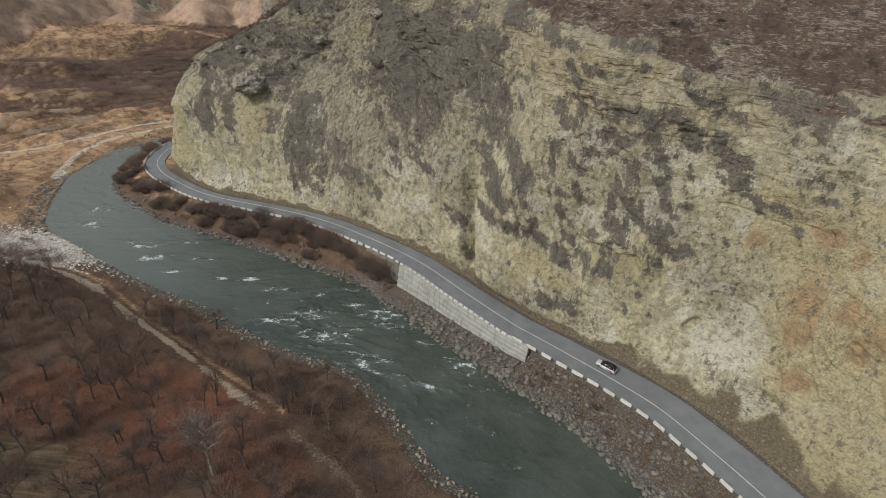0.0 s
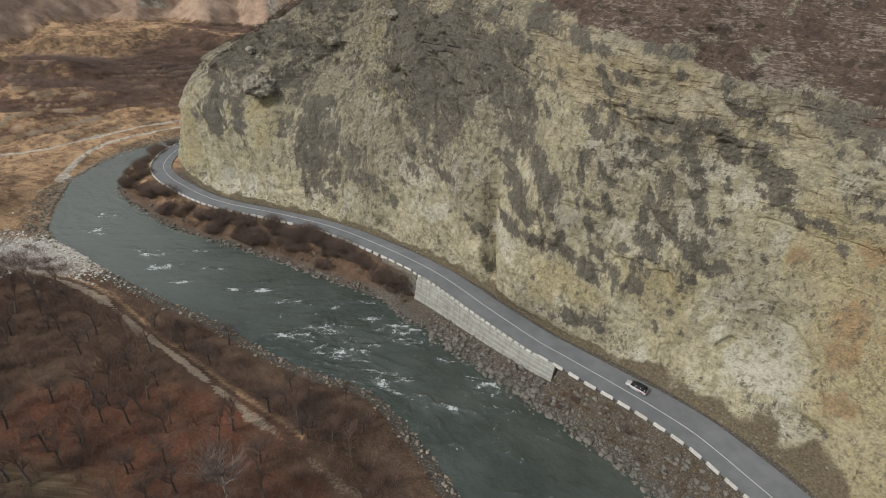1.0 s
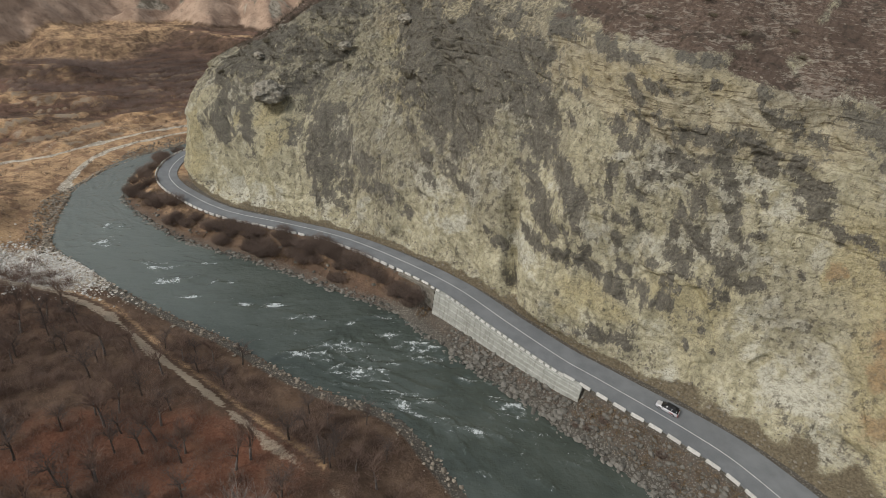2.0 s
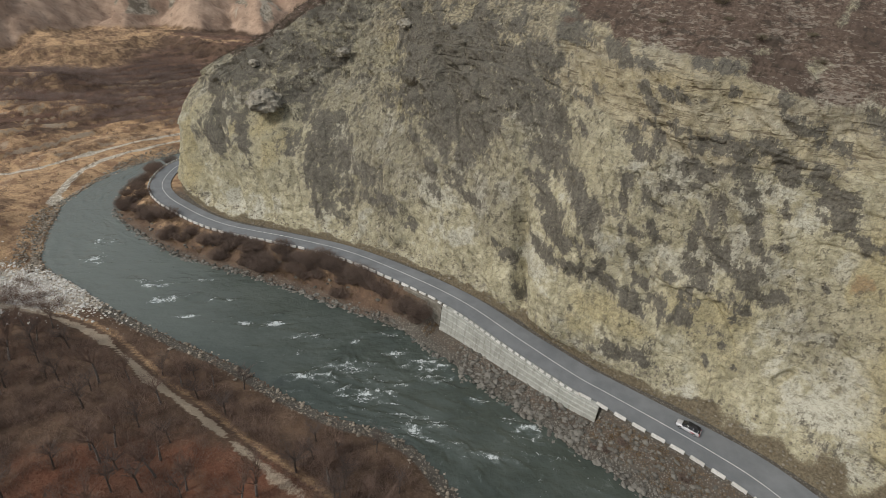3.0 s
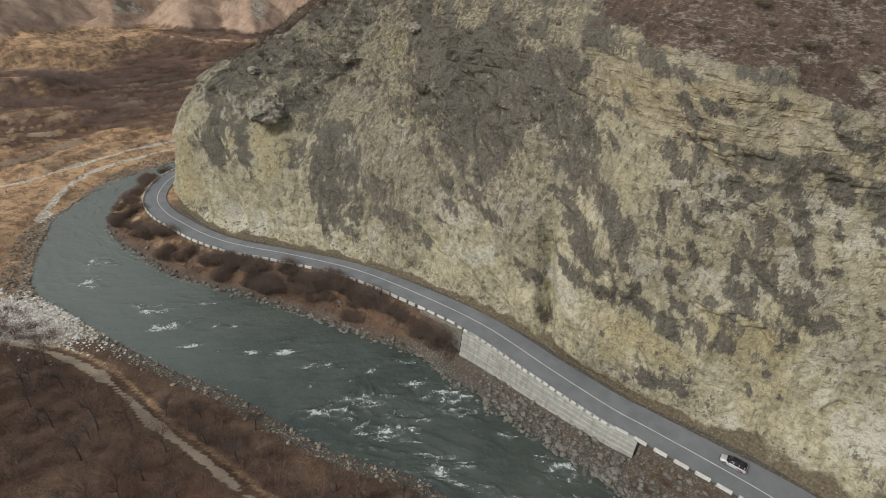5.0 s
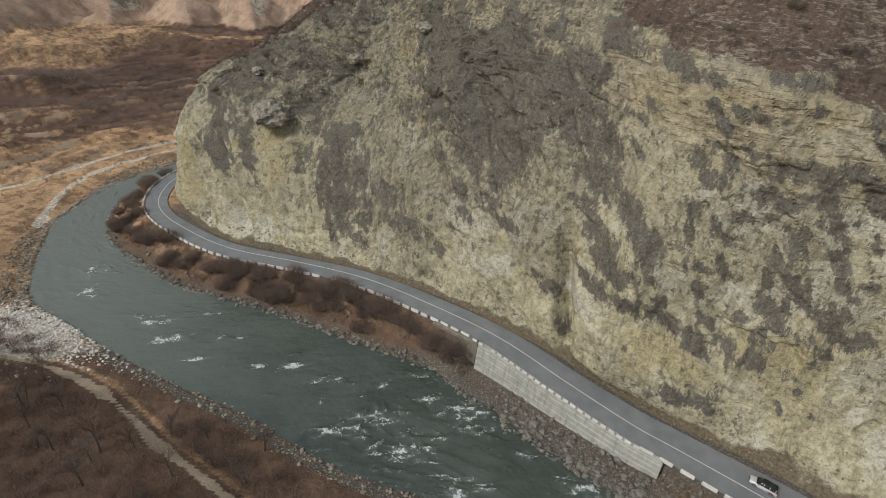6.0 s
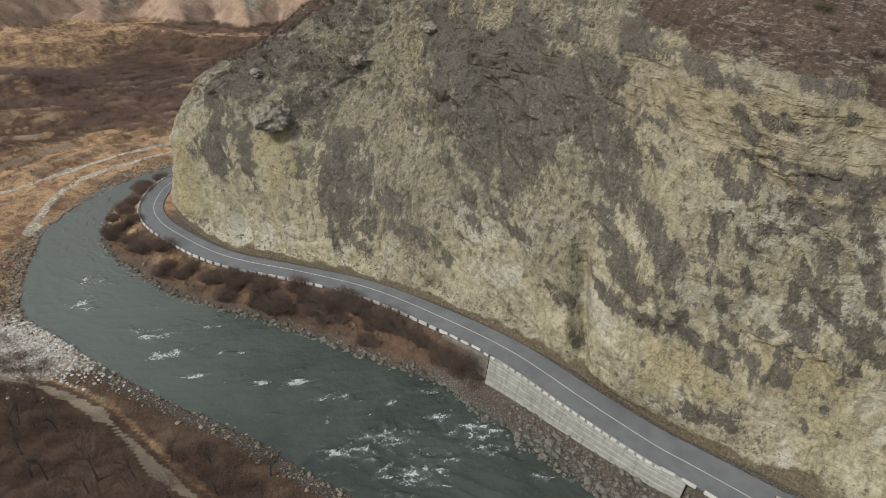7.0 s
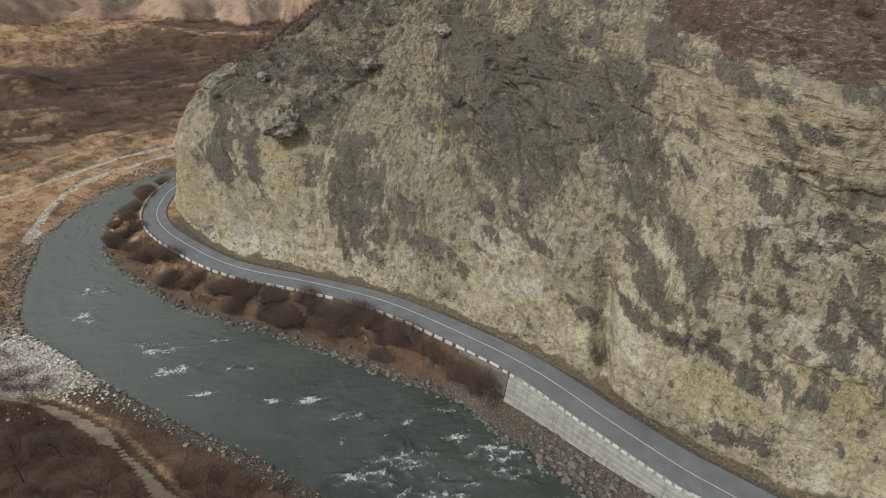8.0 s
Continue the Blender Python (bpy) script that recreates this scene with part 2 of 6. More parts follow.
    base = n.mix(n.ramp(n.math("ADD", grass, n.math("MULTIPLY", edge, 0.7)), 0.40, 0.6), base, turf)
    dirt = n.mix(n.ramp(fine, 0.3, 0.7), (0.10, 0.082, 0.056), (0.215, 0.18, 0.122))
    base = n.mix(n.ramp(n.math("ADD", loose, n.math("MULTIPLY", edge, 0.7)), 0.35, 0.65), base, dirt)
    height = n.math("ADD", n.math("MULTIPLY", mid, 1.2), n.math("ADD", n.math("MULTIPLY", fine, 0.45), n.math("MULTIPLY", chip, -0.2)))
    return n.done(base, height, 0.7, 0.4)


def ground_material():
    n = Nodes("dry_ground", 0.97, 0.08)
    gravel, straw, red = n.mask("zone")[0], n.mask("zone")[1], n.mask("zone")[2]
    path, wood = n.mask("wear")[0], n.mask("wear")[1]
    mid, fine, big = n.noise(0.35, 6, 0.65), n.noise(2.2, 6, 0.72), n.noise(0.05, 4)
    earth = n.mix(n.ramp(mid, 0.3, 0.7), (0.105, 0.07, 0.05), (0.195, 0.132, 0.092))
    earth = n.mix(n.ramp(fine, 0.5, 0.75), earth, (0.25, 0.185, 0.13))
    rust = n.mix(n.ramp(fine, 0.3, 0.7), (0.145, 0.062, 0.04), (0.24, 0.118, 0.074))
    earth = n.mix(n.ramp(n.math("ADD", red, n.math("MULTIPLY", n.math("SUBTRACT", mid, 0.5), 0.8)), 0.4, 0.8), earth, rust)
    # dry grass, its colour raised to carry sunlight on the far flat
    dry = n.mix(n.ramp(fine, 0.3, 0.7), (0.42, 0.262, 0.142), (0.72, 0.505, 0.30))
    dry = n.mix(n.ramp(n.noise(0.22, 7, 0.72), 0.48, 0.60, 0, 0.7), dry, (0.22, 0.13, 0.088))
    dry = n.mix(n.ramp(n.noise(0.75, 6, 0.75), 0.56, 0.64, 0, 0.75), dry, (0.16, 0.095, 0.065))
    earth = n.mix(n.ramp(n.math("ADD", straw, n.math("MULTIPLY", n.math("SUBTRACT", mid, 0.5), 0.9)), 0.3, 0.75), earth, dry)
    scrub = n.mix(n.ramp(fine, 0.35, 0.7), (0.175, 0.108, 0.078), (0.335, 0.213, 0.152))
    earth = n.mix(n.ramp(n.math("ADD", wood, n.math("MULTIPLY", n.math("SUBTRACT", mid, 0.5), 0.9)), 0.35, 0.7), earth, scrub)
    earth = n.mix(n.ramp(big, 0.45, 0.62, 0, 0.45), earth, (0.085, 0.056, 0.042))
    earth = n.mix(n.ramp(n.noise(0.16, 5, 0.7), 0.52, 0.66, 0, 0.4), earth, (0.21, 0.135, 0.088))
    furrow = n.ramp(n.noise(1.2, 3, 0.5, (0.12, 1.6, 1)), 0.45, 0.6)
    tilled = n.mix(furrow, (0.125, 0.10, 0.062), (0.20, 0.165, 0.108))
    earth = n.mix(n.math("MULTIPLY", n.mask("wear")[2], 0.9), earth, tilled)
    # mountain slopes, the haze of distance put into their colour as a lighter tone
    slope = n.mix(n.ramp(n.noise(0.05, 7, 0.75), 0.35, 0.65), (0.29, 0.2, 0.145), (0.5, 0.365, 0.27))
    slope = n.mix(n.ramp(mid, 0.56, 0.66, 0, 0.5), slope, (0.15, 0.115, 0.085))
    earth = n.mix(n.ramp(n.mask("hill")[2], 0.2, 0.8), earth, slope)
    crag = n.mix(n.ramp(n.noise(0.16, 7, 0.75), 0.42, 0.58), (0.17, 0.155, 0.118), (0.50, 0.45, 0.36))
    earth = n.mix(n.math("MULTIPLY", n.ramp(n.mask("hill")[0], 0.3, 0.7), 0.85), earth, crag)
    bleached = n.mix(n.ramp(n.cells(1.3), 0.1, 0.6), (0.82, 0.76, 0.64), (0.48, 0.42, 0.33))
    stones = n.cells(2.6)
    pale = n.mix(n.ramp(stones, 0.05, 0.5), (0.29, 0.27, 0.235), (0.12, 0.108, 0.09))
    earth = n.mix(n.ramp(n.math("ADD", gravel, n.math("MULTIPLY", n.math("SUBTRACT", fine, 0.5), 0.6)), 0.35, 0.65), earth, pale)
    earth = n.mix(n.ramp(n.math("ADD", n.mask("hill")[1], n.math("MULTIPLY", n.math("SUBTRACT", fine, 0.5), 0.8)), 0.3, 0.6), earth, bleached)
    lane = n.mix(fine, (0.31, 0.252, 0.185), (0.50, 0.412, 0.31))
    earth = n.mix(n.ramp(n.math("ADD", path, n.math("MULTIPLY", n.math("SUBTRACT", fine, 0.5), 0.6)), 0.35, 0.65), earth, lane)
    return n.done(earth, n.math("ADD", n.math("ADD", fine, mid), n.math("MULTIPLY", n.noise(0.12, 6, 0.65), 4.0)), 0.8, 0.4)


def water_material():
    n = Nodes("river_water", 0.12, 0.5)
    foam = n.mask("foam")[0]
    big, fine = n.noise(0.06, 4), n.noise(1.3, 6, 0.65)
    base = n.mix(n.ramp(big, 0.35, 0.65), (0.05, 0.063, 0.053), (0.078, 0.093, 0.08))
    # upstream the sky's reflection is put into the water's colour as a paler tone
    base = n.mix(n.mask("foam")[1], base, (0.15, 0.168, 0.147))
    lace = n.noise(1.5, 6, 0.7, None, 1.2)
    churn = n.noise(0.7, 7, 0.72, None, 0.6)
    base = n.mix(n.ramp(n.math("ADD", foam, n.math("MULTIPLY", n.math("SUBTRACT", churn, 0.5), 2.4)), 0.35, 0.9, 0, 0.6), base, (0.16, 0.185, 0.17))
    white = n.ramp(n.math("ADD", foam, n.math("MULTIPLY", n.math("SUBTRACT", lace, 0.5), 2.6)), 0.66, 1.0, 0, 0.92)
    base = n.mix(white, base, (0.58, 0.62, 0.62))
    n.link(n.math("ADD", n.math("MULTIPLY", white, 0.6), 0.12), n.bsdf.inputs["Roughness"])
    return n.done(base, n.math("ADD", n.noise(0.8, 5, 0.6), n.math("MULTIPLY", fine, 0.5)), 0.5, 0.35)


def simple(name, low, high, scale, rough=0.9, spec=0.2, bump=0.3, depth=0.03, random=0.0, metal=0.0):
    n = Nodes(name, rough, spec)
    n.bsdf.inputs["Metallic"].default_value = metal
    fac = n.ramp(n.noise(scale, 6, 0.65), 0.3, 0.7)
    color = n.mix(fac, low, high)
    if random:
        shade = n.mix(n.math("MULTIPLY", n.chance(), random), color, tuple(0.35 * v for v in low))
        color = n.mix(n.math("MULTIPLY", n.island(), random), shade, tuple(min(1, 1.35 * v) for v in high))
    return n.done(color, n.noise(scale * 3, 5), bump, depth)


def asphalt_material():
    n = Nodes("worn_asphalt", 0.85, 0.3)
    mid, fine = n.noise(0.3, 5, 0.6), n.noise(6, 5, 0.7)
    c = n.mix(n.ramp(mid, 0.3, 0.7), (0.165, 0.176, 0.184), (0.215, 0.226, 0.233))
    c = n.mix(n.ramp(fine, 0.4, 0.8, 0, 0.5), c, (0.235, 0.232, 0.224))
    tyre = n.noise(0.5, 3, 0.5, (0.12, 0.12, 1))
    c = n.mix(n.ramp(tyre, 0.5, 0.7, 0, 0.35), c, (0.145, 0.152, 0.157))
    return n.done(c, fine, 0.3, 0.02)


def concrete_material():
    n = Nodes("weathered_concrete", 0.9, 0.2)
    mid, fine = n.noise(0.7, 6, 0.65), n.noise(5, 5, 0.7)
    drip = n.noise(1.2, 5, 0.6, (1, 1, 0.12))
    c = n.mix(n.ramp(mid, 0.3, 0.7), (0.35, 0.355, 0.32), (0.48, 0.485, 0.445))
    c = n.mix(n.ramp(drip, 0.5, 0.72, 0, 0.55), c, (0.17, 0.165, 0.14))
    c = n.mix(n.math("MULTIPLY", n.chance(), 0.25), c, (0.22, 0.21, 0.18))
    return n.done(c, fine, 0.4, 0.04)


def whitewash_material():
    n = Nodes("worn_whitewash", 0.8, 0.25)
    mid, fine = n.noise(1.3, 6, 0.65), n.noise(6, 5, 0.7)
    c = n.mix(n.ramp(mid, 0.46, 0.62), (0.68, 0.67, 0.635), (0.46, 0.445, 0.41))
    c = n.mix(n.ramp(fine, 0.6, 0.75, 0, 0.7), c, (0.3, 0.28, 0.25))
    c = n.mix(n.math("MULTIPLY", n.chance(), 0.4), c, (0.36, 0.345, 0.31))
    return n.done(c, fine, 0.4, 0.03)


M_ROCK, M_GROUND, M_WATER = rock_material(), ground_material(), water_material()
M_ASPHALT, M_CONCRETE, M_WHITE = asphalt_material(), concrete_material(), whitewash_material()
M_LINE = simple("road_paint", (0.5, 0.5, 0.48), (0.72, 0.72, 0.7), 1.5, 0.7)
M_RUBBLE = simple("grey_rubble", (0.056, 0.052, 0.045), (0.19, 0.179, 0.155), 1.2, 0.95, 0.1, 0.6, 0.1, 0.85)
M_BARK = simple("grey_bark", (0.10, 0.085, 0.075), (0.23, 0.20, 0.18), 3, 0.95, 0.1, 0.5, 0.03)
M_TWIG = simple("bare_twigs", (0.125, 0.086, 0.068), (0.245, 0.172, 0.137), 2, 0.95, 0.1, 0.2, 0.02, 0.4)
M_PALE_TWIG = simple("pale_twigs", (0.19, 0.155, 0.135), (0.33, 0.285, 0.25), 2, 0.95, 0.1, 0.2, 0.02, 0.4)
M_BRUSH = simple("rusty_brush", (0.135, 0.07, 0.05), (0.235, 0.14, 0.098), 0.6, 0.95, 0.1, 0.2, 0.02, 0.5)

# ---- the plan: river banks, road and the foot of the cliff, running upstream ----
LEFT_BANK = [(62, -70), (40, 5), (22, 38), (8.7, 53.5), (1.3, 58.2), (-9, 72.3), (-17.5, 79.8), (-34, 85.5), (-53.7, 96.4), (-68, 102.6), (-84, 110.7), (-100, 120),
             (-111.3, 126.9), (-118.2, 137.8), (-124, 150.6), (-128.4, 163.9), (-127.9, 181.3), (-122.9, 197.5), (-113, 213), (-92, 236), (-55, 262), (20, 300), (140, 330)]
RIGHT_BANK = [(92, -62), (66, -2), (50, 34), (36.8, 58.1), (31, 66.4), (19.6, 76), (12.6, 81.1), (3.1, 89.5), (-7.8, 98), (-20.8, 110.8), (-34.8, 116.9), (-50.2, 124.1),
              (-66.5, 130.1), (-84.2, 136.9), (-102.5, 150.1), (-109.8, 157.3), (-115, 168.2), (-117.4, 180), (-114, 196), (-104, 210), (-82, 228), (-48, 250), (24, 286), (140, 312)]
KERB = [(104, -50, 0), (78, 8, 0.3), (58, 43, 0.7), (50, 57, 1), (45.8, 63.5, 1.2), (40.5, 71, 1.5), (35.2, 75.7, 2), (28.1, 80.9, 2.7), (19.3, 86.9, 3.6), (13.5, 90.7, 4.3), (3.3, 99.1, 5.6), (-8.4, 109.3, 7),
        (-21.7, 118.5, 7.4), (-36.8, 128.8, 6.4), (-53, 135.8, 5.4), (-69.9, 141.1, 4.7), (-80.8, 146.6, 4.2), (-91.7, 154.6, 3.7), (-98.9, 160.6, 3.6), (-105.1, 168.5, 3.5), (-108.5, 177.6, 3.4), (-109.5, 189, 3.4), (-106, 199, 3.4), (-97, 212, 3.4), (-74, 230, 3.4), (-40, 246, 3.4)]


def road_width(s):
    """From the blocks to the asphalt's far edge, which widens downstream."""
    return float(np.interp(np.interp(s, kerb_s, kerb[:, 0]), [-110, -53, -22, 3, 28, 46, 60], [6.6, 6.3, 7.1, 7.8, 8.7, 10.2, 10.2]))


left_bank, right_bank = spline(LEFT_BANK, 1.5), spline(RIGHT_BANK, 1.5)
kerb = spline(KERB, 1.0)
kerb_s, kerb_n = along(kerb), side_of(kerb)


def water_z(x):
    return np.interp(x, [-10, 10, 19, 38, 66], [0, -0.5, -1.2, -3.0, -4.5])


def road_at(s, off=0.0):
    """A place of the road s metres along its kerb, off metres from it towards the cliff; and its heading."""
    p = np.array([np.interp(s, kerb_s, kerb[:, k]) for k in range(3)])
    nx, ny = (np.interp(s, kerb_s, kerb_n[:, k]) for k in range(2))
    ln = math.hypot(nx, ny)
    return Vector((p[0] + off * nx / ln, p[1] + off * ny / ln, p[2])), math.atan2(nx / ln, -ny / ln)


def kerb_s_near(x, y):
    return float(kerb_s[np.argmin((kerb[:, 0] - x) ** 2 + (kerb[:, 1] - y) ** 2)])


WALL_FROM, WALL_TO = kerb_s_near(19.0, 87.0), kerb_s_near(-10.5, 110.5)

# ---- ground: one sheet out to the horizon ----
TRACK = spline([(-150, 116), (-125, 108), (-108, 106), (-100.5, 105.6), (-90.3, 104), (-80, 99.2), (-70.6, 92.5), (-63.2, 86.3), (-55.5, 81.5), (-48, 76.4), (-40, 70.7), (-31, 65), (-22.9, 59.6), (-15.6, 55), (-9, 49), (6, 22)], 2)


# low scarps and mounds across the valley: crest line, height, width of the steep face, run-out behind
TRAILS = [spline([(-165, 172), (-150, 184), (-145, 196), (-132, 219), (-118, 236)], 3), spline([(-131, 160), (-135, 176), (-136, 193), (-130, 206), (-116, 224)], 3)]
SCARPS = [
    (spline([(-262, 322), (-240, 336), (-229, 356), (-224, 385), (-212, 402), (-190, 397), (-172, 390), (-140, 402), (-100, 420)], 3), 8.0, 22, 70),
    (spline([(-262, 250), (-240, 266), (-227, 275), (-217, 280), (-205, 275), (-194, 262)], 3), 6.0, 13, 22),
    (spline([(-340, 340), (-318, 360), (-296, 369), (-286, 375), (-268, 366), (-254, 350), (-224, 322)], 3), 9.0, 20, 40),
    (spline([(-220, 234), (-199, 241), (-182, 246), (-160, 244)], 3), 3.0, 7, 16),
    (spline([(-166, 184), (-156, 190), (-149, 196), (-145, 205), (-143, 217), (-134, 228)], 3), 1.8, 3.5, 12),
    (spline([(-152, 220), (-143, 229), (-138, 239), (-124, 254)], 3), 2.2, 4, 14),
    (spline([(-205, 198), (-190, 203), (-178, 206), (-162, 203)], 3), 4.5, 6, 20),
]


# mountain spurs: bearing as an arc at 480 m, where the foot starts, the crest's slope, the flanks' slope, the crest's height, how bare
SPURS = [(-348, 398, 0.6, 0.62, 70, 0.1), (-297, 470, 0.9, 0.8, 70, 0.9), (-254, 452, 0.7, 0.55, 11, 0.1), (-252, 490, 1.1, 0.7, 60, 0.85), (-200, 450, 0.6, 0.62, 26, 0.3), (-188, 480, 0.8, 0.7, 70, 0.4),
         (-157, 452, 0.75, 0.72, 30, 0.75), (-110, 452, 0.6, 0.6, 50, 0.4), (-60, 465, 0.6, 0.6, 60, 0.4), (0, 470, 0.6, 0.55, 60, 0.4), (-410, 450, 0.6, 0.6, 60, 0.4), (-480, 455, 0.6, 0.6, 60, 0.4),
         (-570, 460, 0.6, 0.5, 60, 0.4), (-690, 465, 0.6, 0.5, 60, 0.4)]


def scarps(p, rough):
    """Height of the mounds, their pale brows and their steep faces."""
    high, brow, face = (np.zeros(len(p)) for _ in range(3))
    for line, tall, front, back in SCARPS:
        d, idx, side = near(p, line)
        q = d * side + front * 0.35 * rough
        ends = step(np.minimum(idx, len(line) - 1 - idx), 0, 5)
        shape = (1 - step(q, 0, front)) * np.where(q < 0, np.exp(-((q / back) ** 2)), 1) * ends
        high = np.maximum(high, tall * shape)
        brow = np.maximum(brow, np.exp(-(((q + 0.5) / (1.2 + 0.05 * tall * 4)) ** 2)) * ends)
        face = np.maximum(face, step(q, -1, 1) * (1 - step(q, front * 0.8, front * 1.3)) * ends * (1.0 if tall < 5 else 0.4))
    return high, brow, face


def ground_height(x, y):
    """Height of the ground, and its zones: gravel, straw, red earth, track, scrub."""
    p = np.stack([x, y], 1)
    dl, il, sl = near(p, left_bank)
    dr, ir, sr = near(p, right_bank)
    dk, ik, sk = near(p, kerb)
    dt, _, _ = near(p, TRACK)
    wz = water_z(x)
    in_river = (sl > 0) & (sr < 0) & (dl < 60) & (dr < 60)
    left = ~in_river & (dl < dr)
    rough = fbm(x / 9, y / 9, 0, 4, 3)
    # the far valley: terraces, mounds and the mountain front
    r = np.hypot(x + 10, y - 15)
    far = step(y - 0.25 * x, 165, 215)
    nearland = 0.25 + 1.0 * step(dl, 0.5, 5) + 3.4 * step(dl, 7, 17) + 1.6 * step(dl, 20, 60) + 0.35 * rough * step(dl, 2, 12)
    bar = np.exp(-(((x + 107) / 17) ** 2 + ((y - 114) / 9.5) ** 2))
    nearland = nearland * (1 - 0.75 * bar) + 0.5 * bar
    terrace = 1.4 * step(dl, 1, 8) + 0.5 * rough + 4 * step(dl + 12 * fbm(x / 40, y / 40, 0, 3, 6), 40, 130) + step(dl, 60, 200) * 2.5 * fbm(x / 45, y / 45, 0, 4, 9)
    bench = ((dl + 12 * fbm(x / 38, y / 38, 0, 4, 16)) / 11) % 1
    terrace += far * step(dl, 24, 40) * (step(bench, 0.86, 0.98) - bench) * 2.0
    mound, brow, face = scarps(p, rough)
    u = np.arctan2(x + 10, y - 15) * 480
    small = np.abs(((u / 15 + 0.9 * vnoise(u / 30, r / 60, 0, 12)) % 1) - 0.5) * 2
    rise = np.maximum(0, r - 441 - 5 * fbm(x / 40, y / 40, 0, 3, 14))
    front, bare = 0.5 * np.maximum(0, rise - 70), np.zeros(len(x))
    gully = 3.5 * fbm(u / 26, r / 60, 0, 3, 12) + 1.8 * fbm(u / 8, r / 20, 0, 3, 19)
    for mid, start, slope, flank, tall, rocky in SPURS:
        spur = np.minimum((r - start) * slope, tall) - np.abs(u + gully - mid) * flank
        bare = np.where(spur > front, rocky, bare)
        front = np.maximum(front, spur)
    front = 420 * (1 - np.exp(-np.maximum(0, front) / 420)) + step(front, 0, 6) * (3.6 * ridged(u / 15, r / 40, 0, 4, 13) - 1.2 * small)
    z = nearland * (1 - far) + (terrace + mound) * far + front * step(y + 0.5 * np.abs(x), 120, 260)
    # the road's bank
    top = kerb[ik, 2]
    ks = kerb_s[ik]
    walled = step(ks, WALL_FROM - 1.5, WALL_FROM) * (1 - step(ks, WALL_TO, WALL_TO + 5))
    crest = (top - 0.15) * (1 - walled) + (wz + 1.3) * walled
    f = dr / (dr + dk + 1e-6)
    bank = wz + (crest - wz) * (0.55 * f + 0.45 * step(f, 0.15, 1)) + (0.45 * rough + 0.25 * fbm(x / 2.5, y / 2.5, 0, 3, 21)) * step(dr, 0.3, 3) * step(dk, 0.6, 3)
    z = np.where(left, z, np.where(sk > 0, top - 0.25, bank))
    bed = wz - 1.4 * step(np.minimum(dl, dr), 0, 4) - 0.1
    z = np.where(in_river, bed, z + np.where(left, wz, 0))
    # zones
    up = step(y - 0.25 * x, 128, 145)
    g = 0.8 * (sk > 0) * ~left * (dk < 40) + 0.9 * bar + 0.75 * (1 - 0.65 * up) * (1 - step(dl + rough, 1.4, 4.2)) * left + (0.72 - 0.22 * (1 - step(x, -30, -12)) - (0.16 + 0.3 * (1 - step(x, -30, -12))) * step(f, 0.18, 0.5)) * (~left) * (sk < 0)
    red = 1.2 * np.exp(-(((x + 52) / 30) ** 2 + ((y - 60) / 15) ** 2)) + 0.6 * step(fbm(x / 22, y / 22, 0, 3, 31), 0.05, 0.35)
    straw = far * (0.06 + 0.95 * step(60 - dl, 0, 25)) * (1 - 0.6 * step(fbm(x / 40, y / 40, 0, 3, 33), 0, 0.3))
    straw = np.maximum(straw, far * brow)
    straw = np.maximum(straw, 0.55 * far * step(r, 348, 372) * (1 - step(x, -215, -195)) * left)
    straw = np.maximum(straw, (0.2 + 0.22 * (1 - step(x, -30, -12))) * (~left) * (sk < 0) * step(f, 0.2, 0.55))
    straw = np.maximum(straw, 0.85 * left * up * (1 - far))
    straw = np.maximum(straw, left * up * (1 - step(dl, 9, 16)))
    wood = far * (1 - step(r, 348, 372) * (1 - step(x, -215, -195))) * step(dl + 20 * fbm(x / 35, y / 35, 0, 3, 35), 48, 75) * (1 - step(r, 432, 445)) * (1 - np.clip(brow + 0.6 * face * (mound < 4.6), 0, 1))
    edge = far * step(dl, 20, 40) * (r < 335) * step(bench, 0.84, 0.9) * step(fbm(x / 22, y / 22, 0, 3, 17), -0.2, 0.05) * (r < 440)
    straw = np.maximum(straw, edge)
    wood = wood * (1 - edge)
    lane = (1 - step(dt + 0.9 * rough + 0.5 * fbm(x / 2, y / 2, 0, 2, 22), 0.35, 1.45)) * left * np.interp(x, [-95, -70, -52, -36, -26, -18], [1.35, 1.3, 1.1, 0.62, 0.42, 0.45])
    trail = np.maximum(far * brow * 0.5, far * (1 - step(np.minimum(near(p, TRAILS[0])[0], near(p, TRAILS[1])[0]) + 0.8 * rough, 0.7, 1.7)) * 1.5)
    trail = np.maximum(trail, 0.6 * far * (1 - step(np.abs(dl - 22 - 9 * fbm(x / 40, y / 40, 0, 2, 41)), 0.8, 2.6)) * (dl < 60))
    plot = 1.1 * np.exp(-(((x + 66) / 17) ** 4 + ((y - 47) / 8) ** 4)) * left
    zone = np.stack([np.clip(g * (1 - far * 0.6 * (r < 415)), 0, 1), np.clip(straw, 0, 1), np.clip(red * left * (1 - far), 0, 1)], 1)
    wear = np.stack([np.clip(np.maximum(lane, 0.6 * edge), 0, 1), np.clip(wood, 0, 1), np.clip(plot, 0, 1)], 1)
    hill = bare * step(front, 3, 14) * step(0.3 * small + 1.2 * fbm(u / 9, r / 16, 0, 4, 15), -0.1, 0.35)
    slopes = step(front, 0.5, 4) * left
    # ravines between the spurs take the scrub tone
    ravine = step(rise, 34, 60) * (1 - step(front - 0.22 * rise, -2, 4)) * left
    rocky = far * step(face, 0.6, 0.9) * (mound < 4.6) * (r < 330) * step(fbm(x / 5, y / 5, 0, 3, 18), -0.1, 0.3)
    straw = np.maximum(straw, rocky)
    wear[:, 0] = np.maximum(wear[:, 0], 0.55 * rocky)
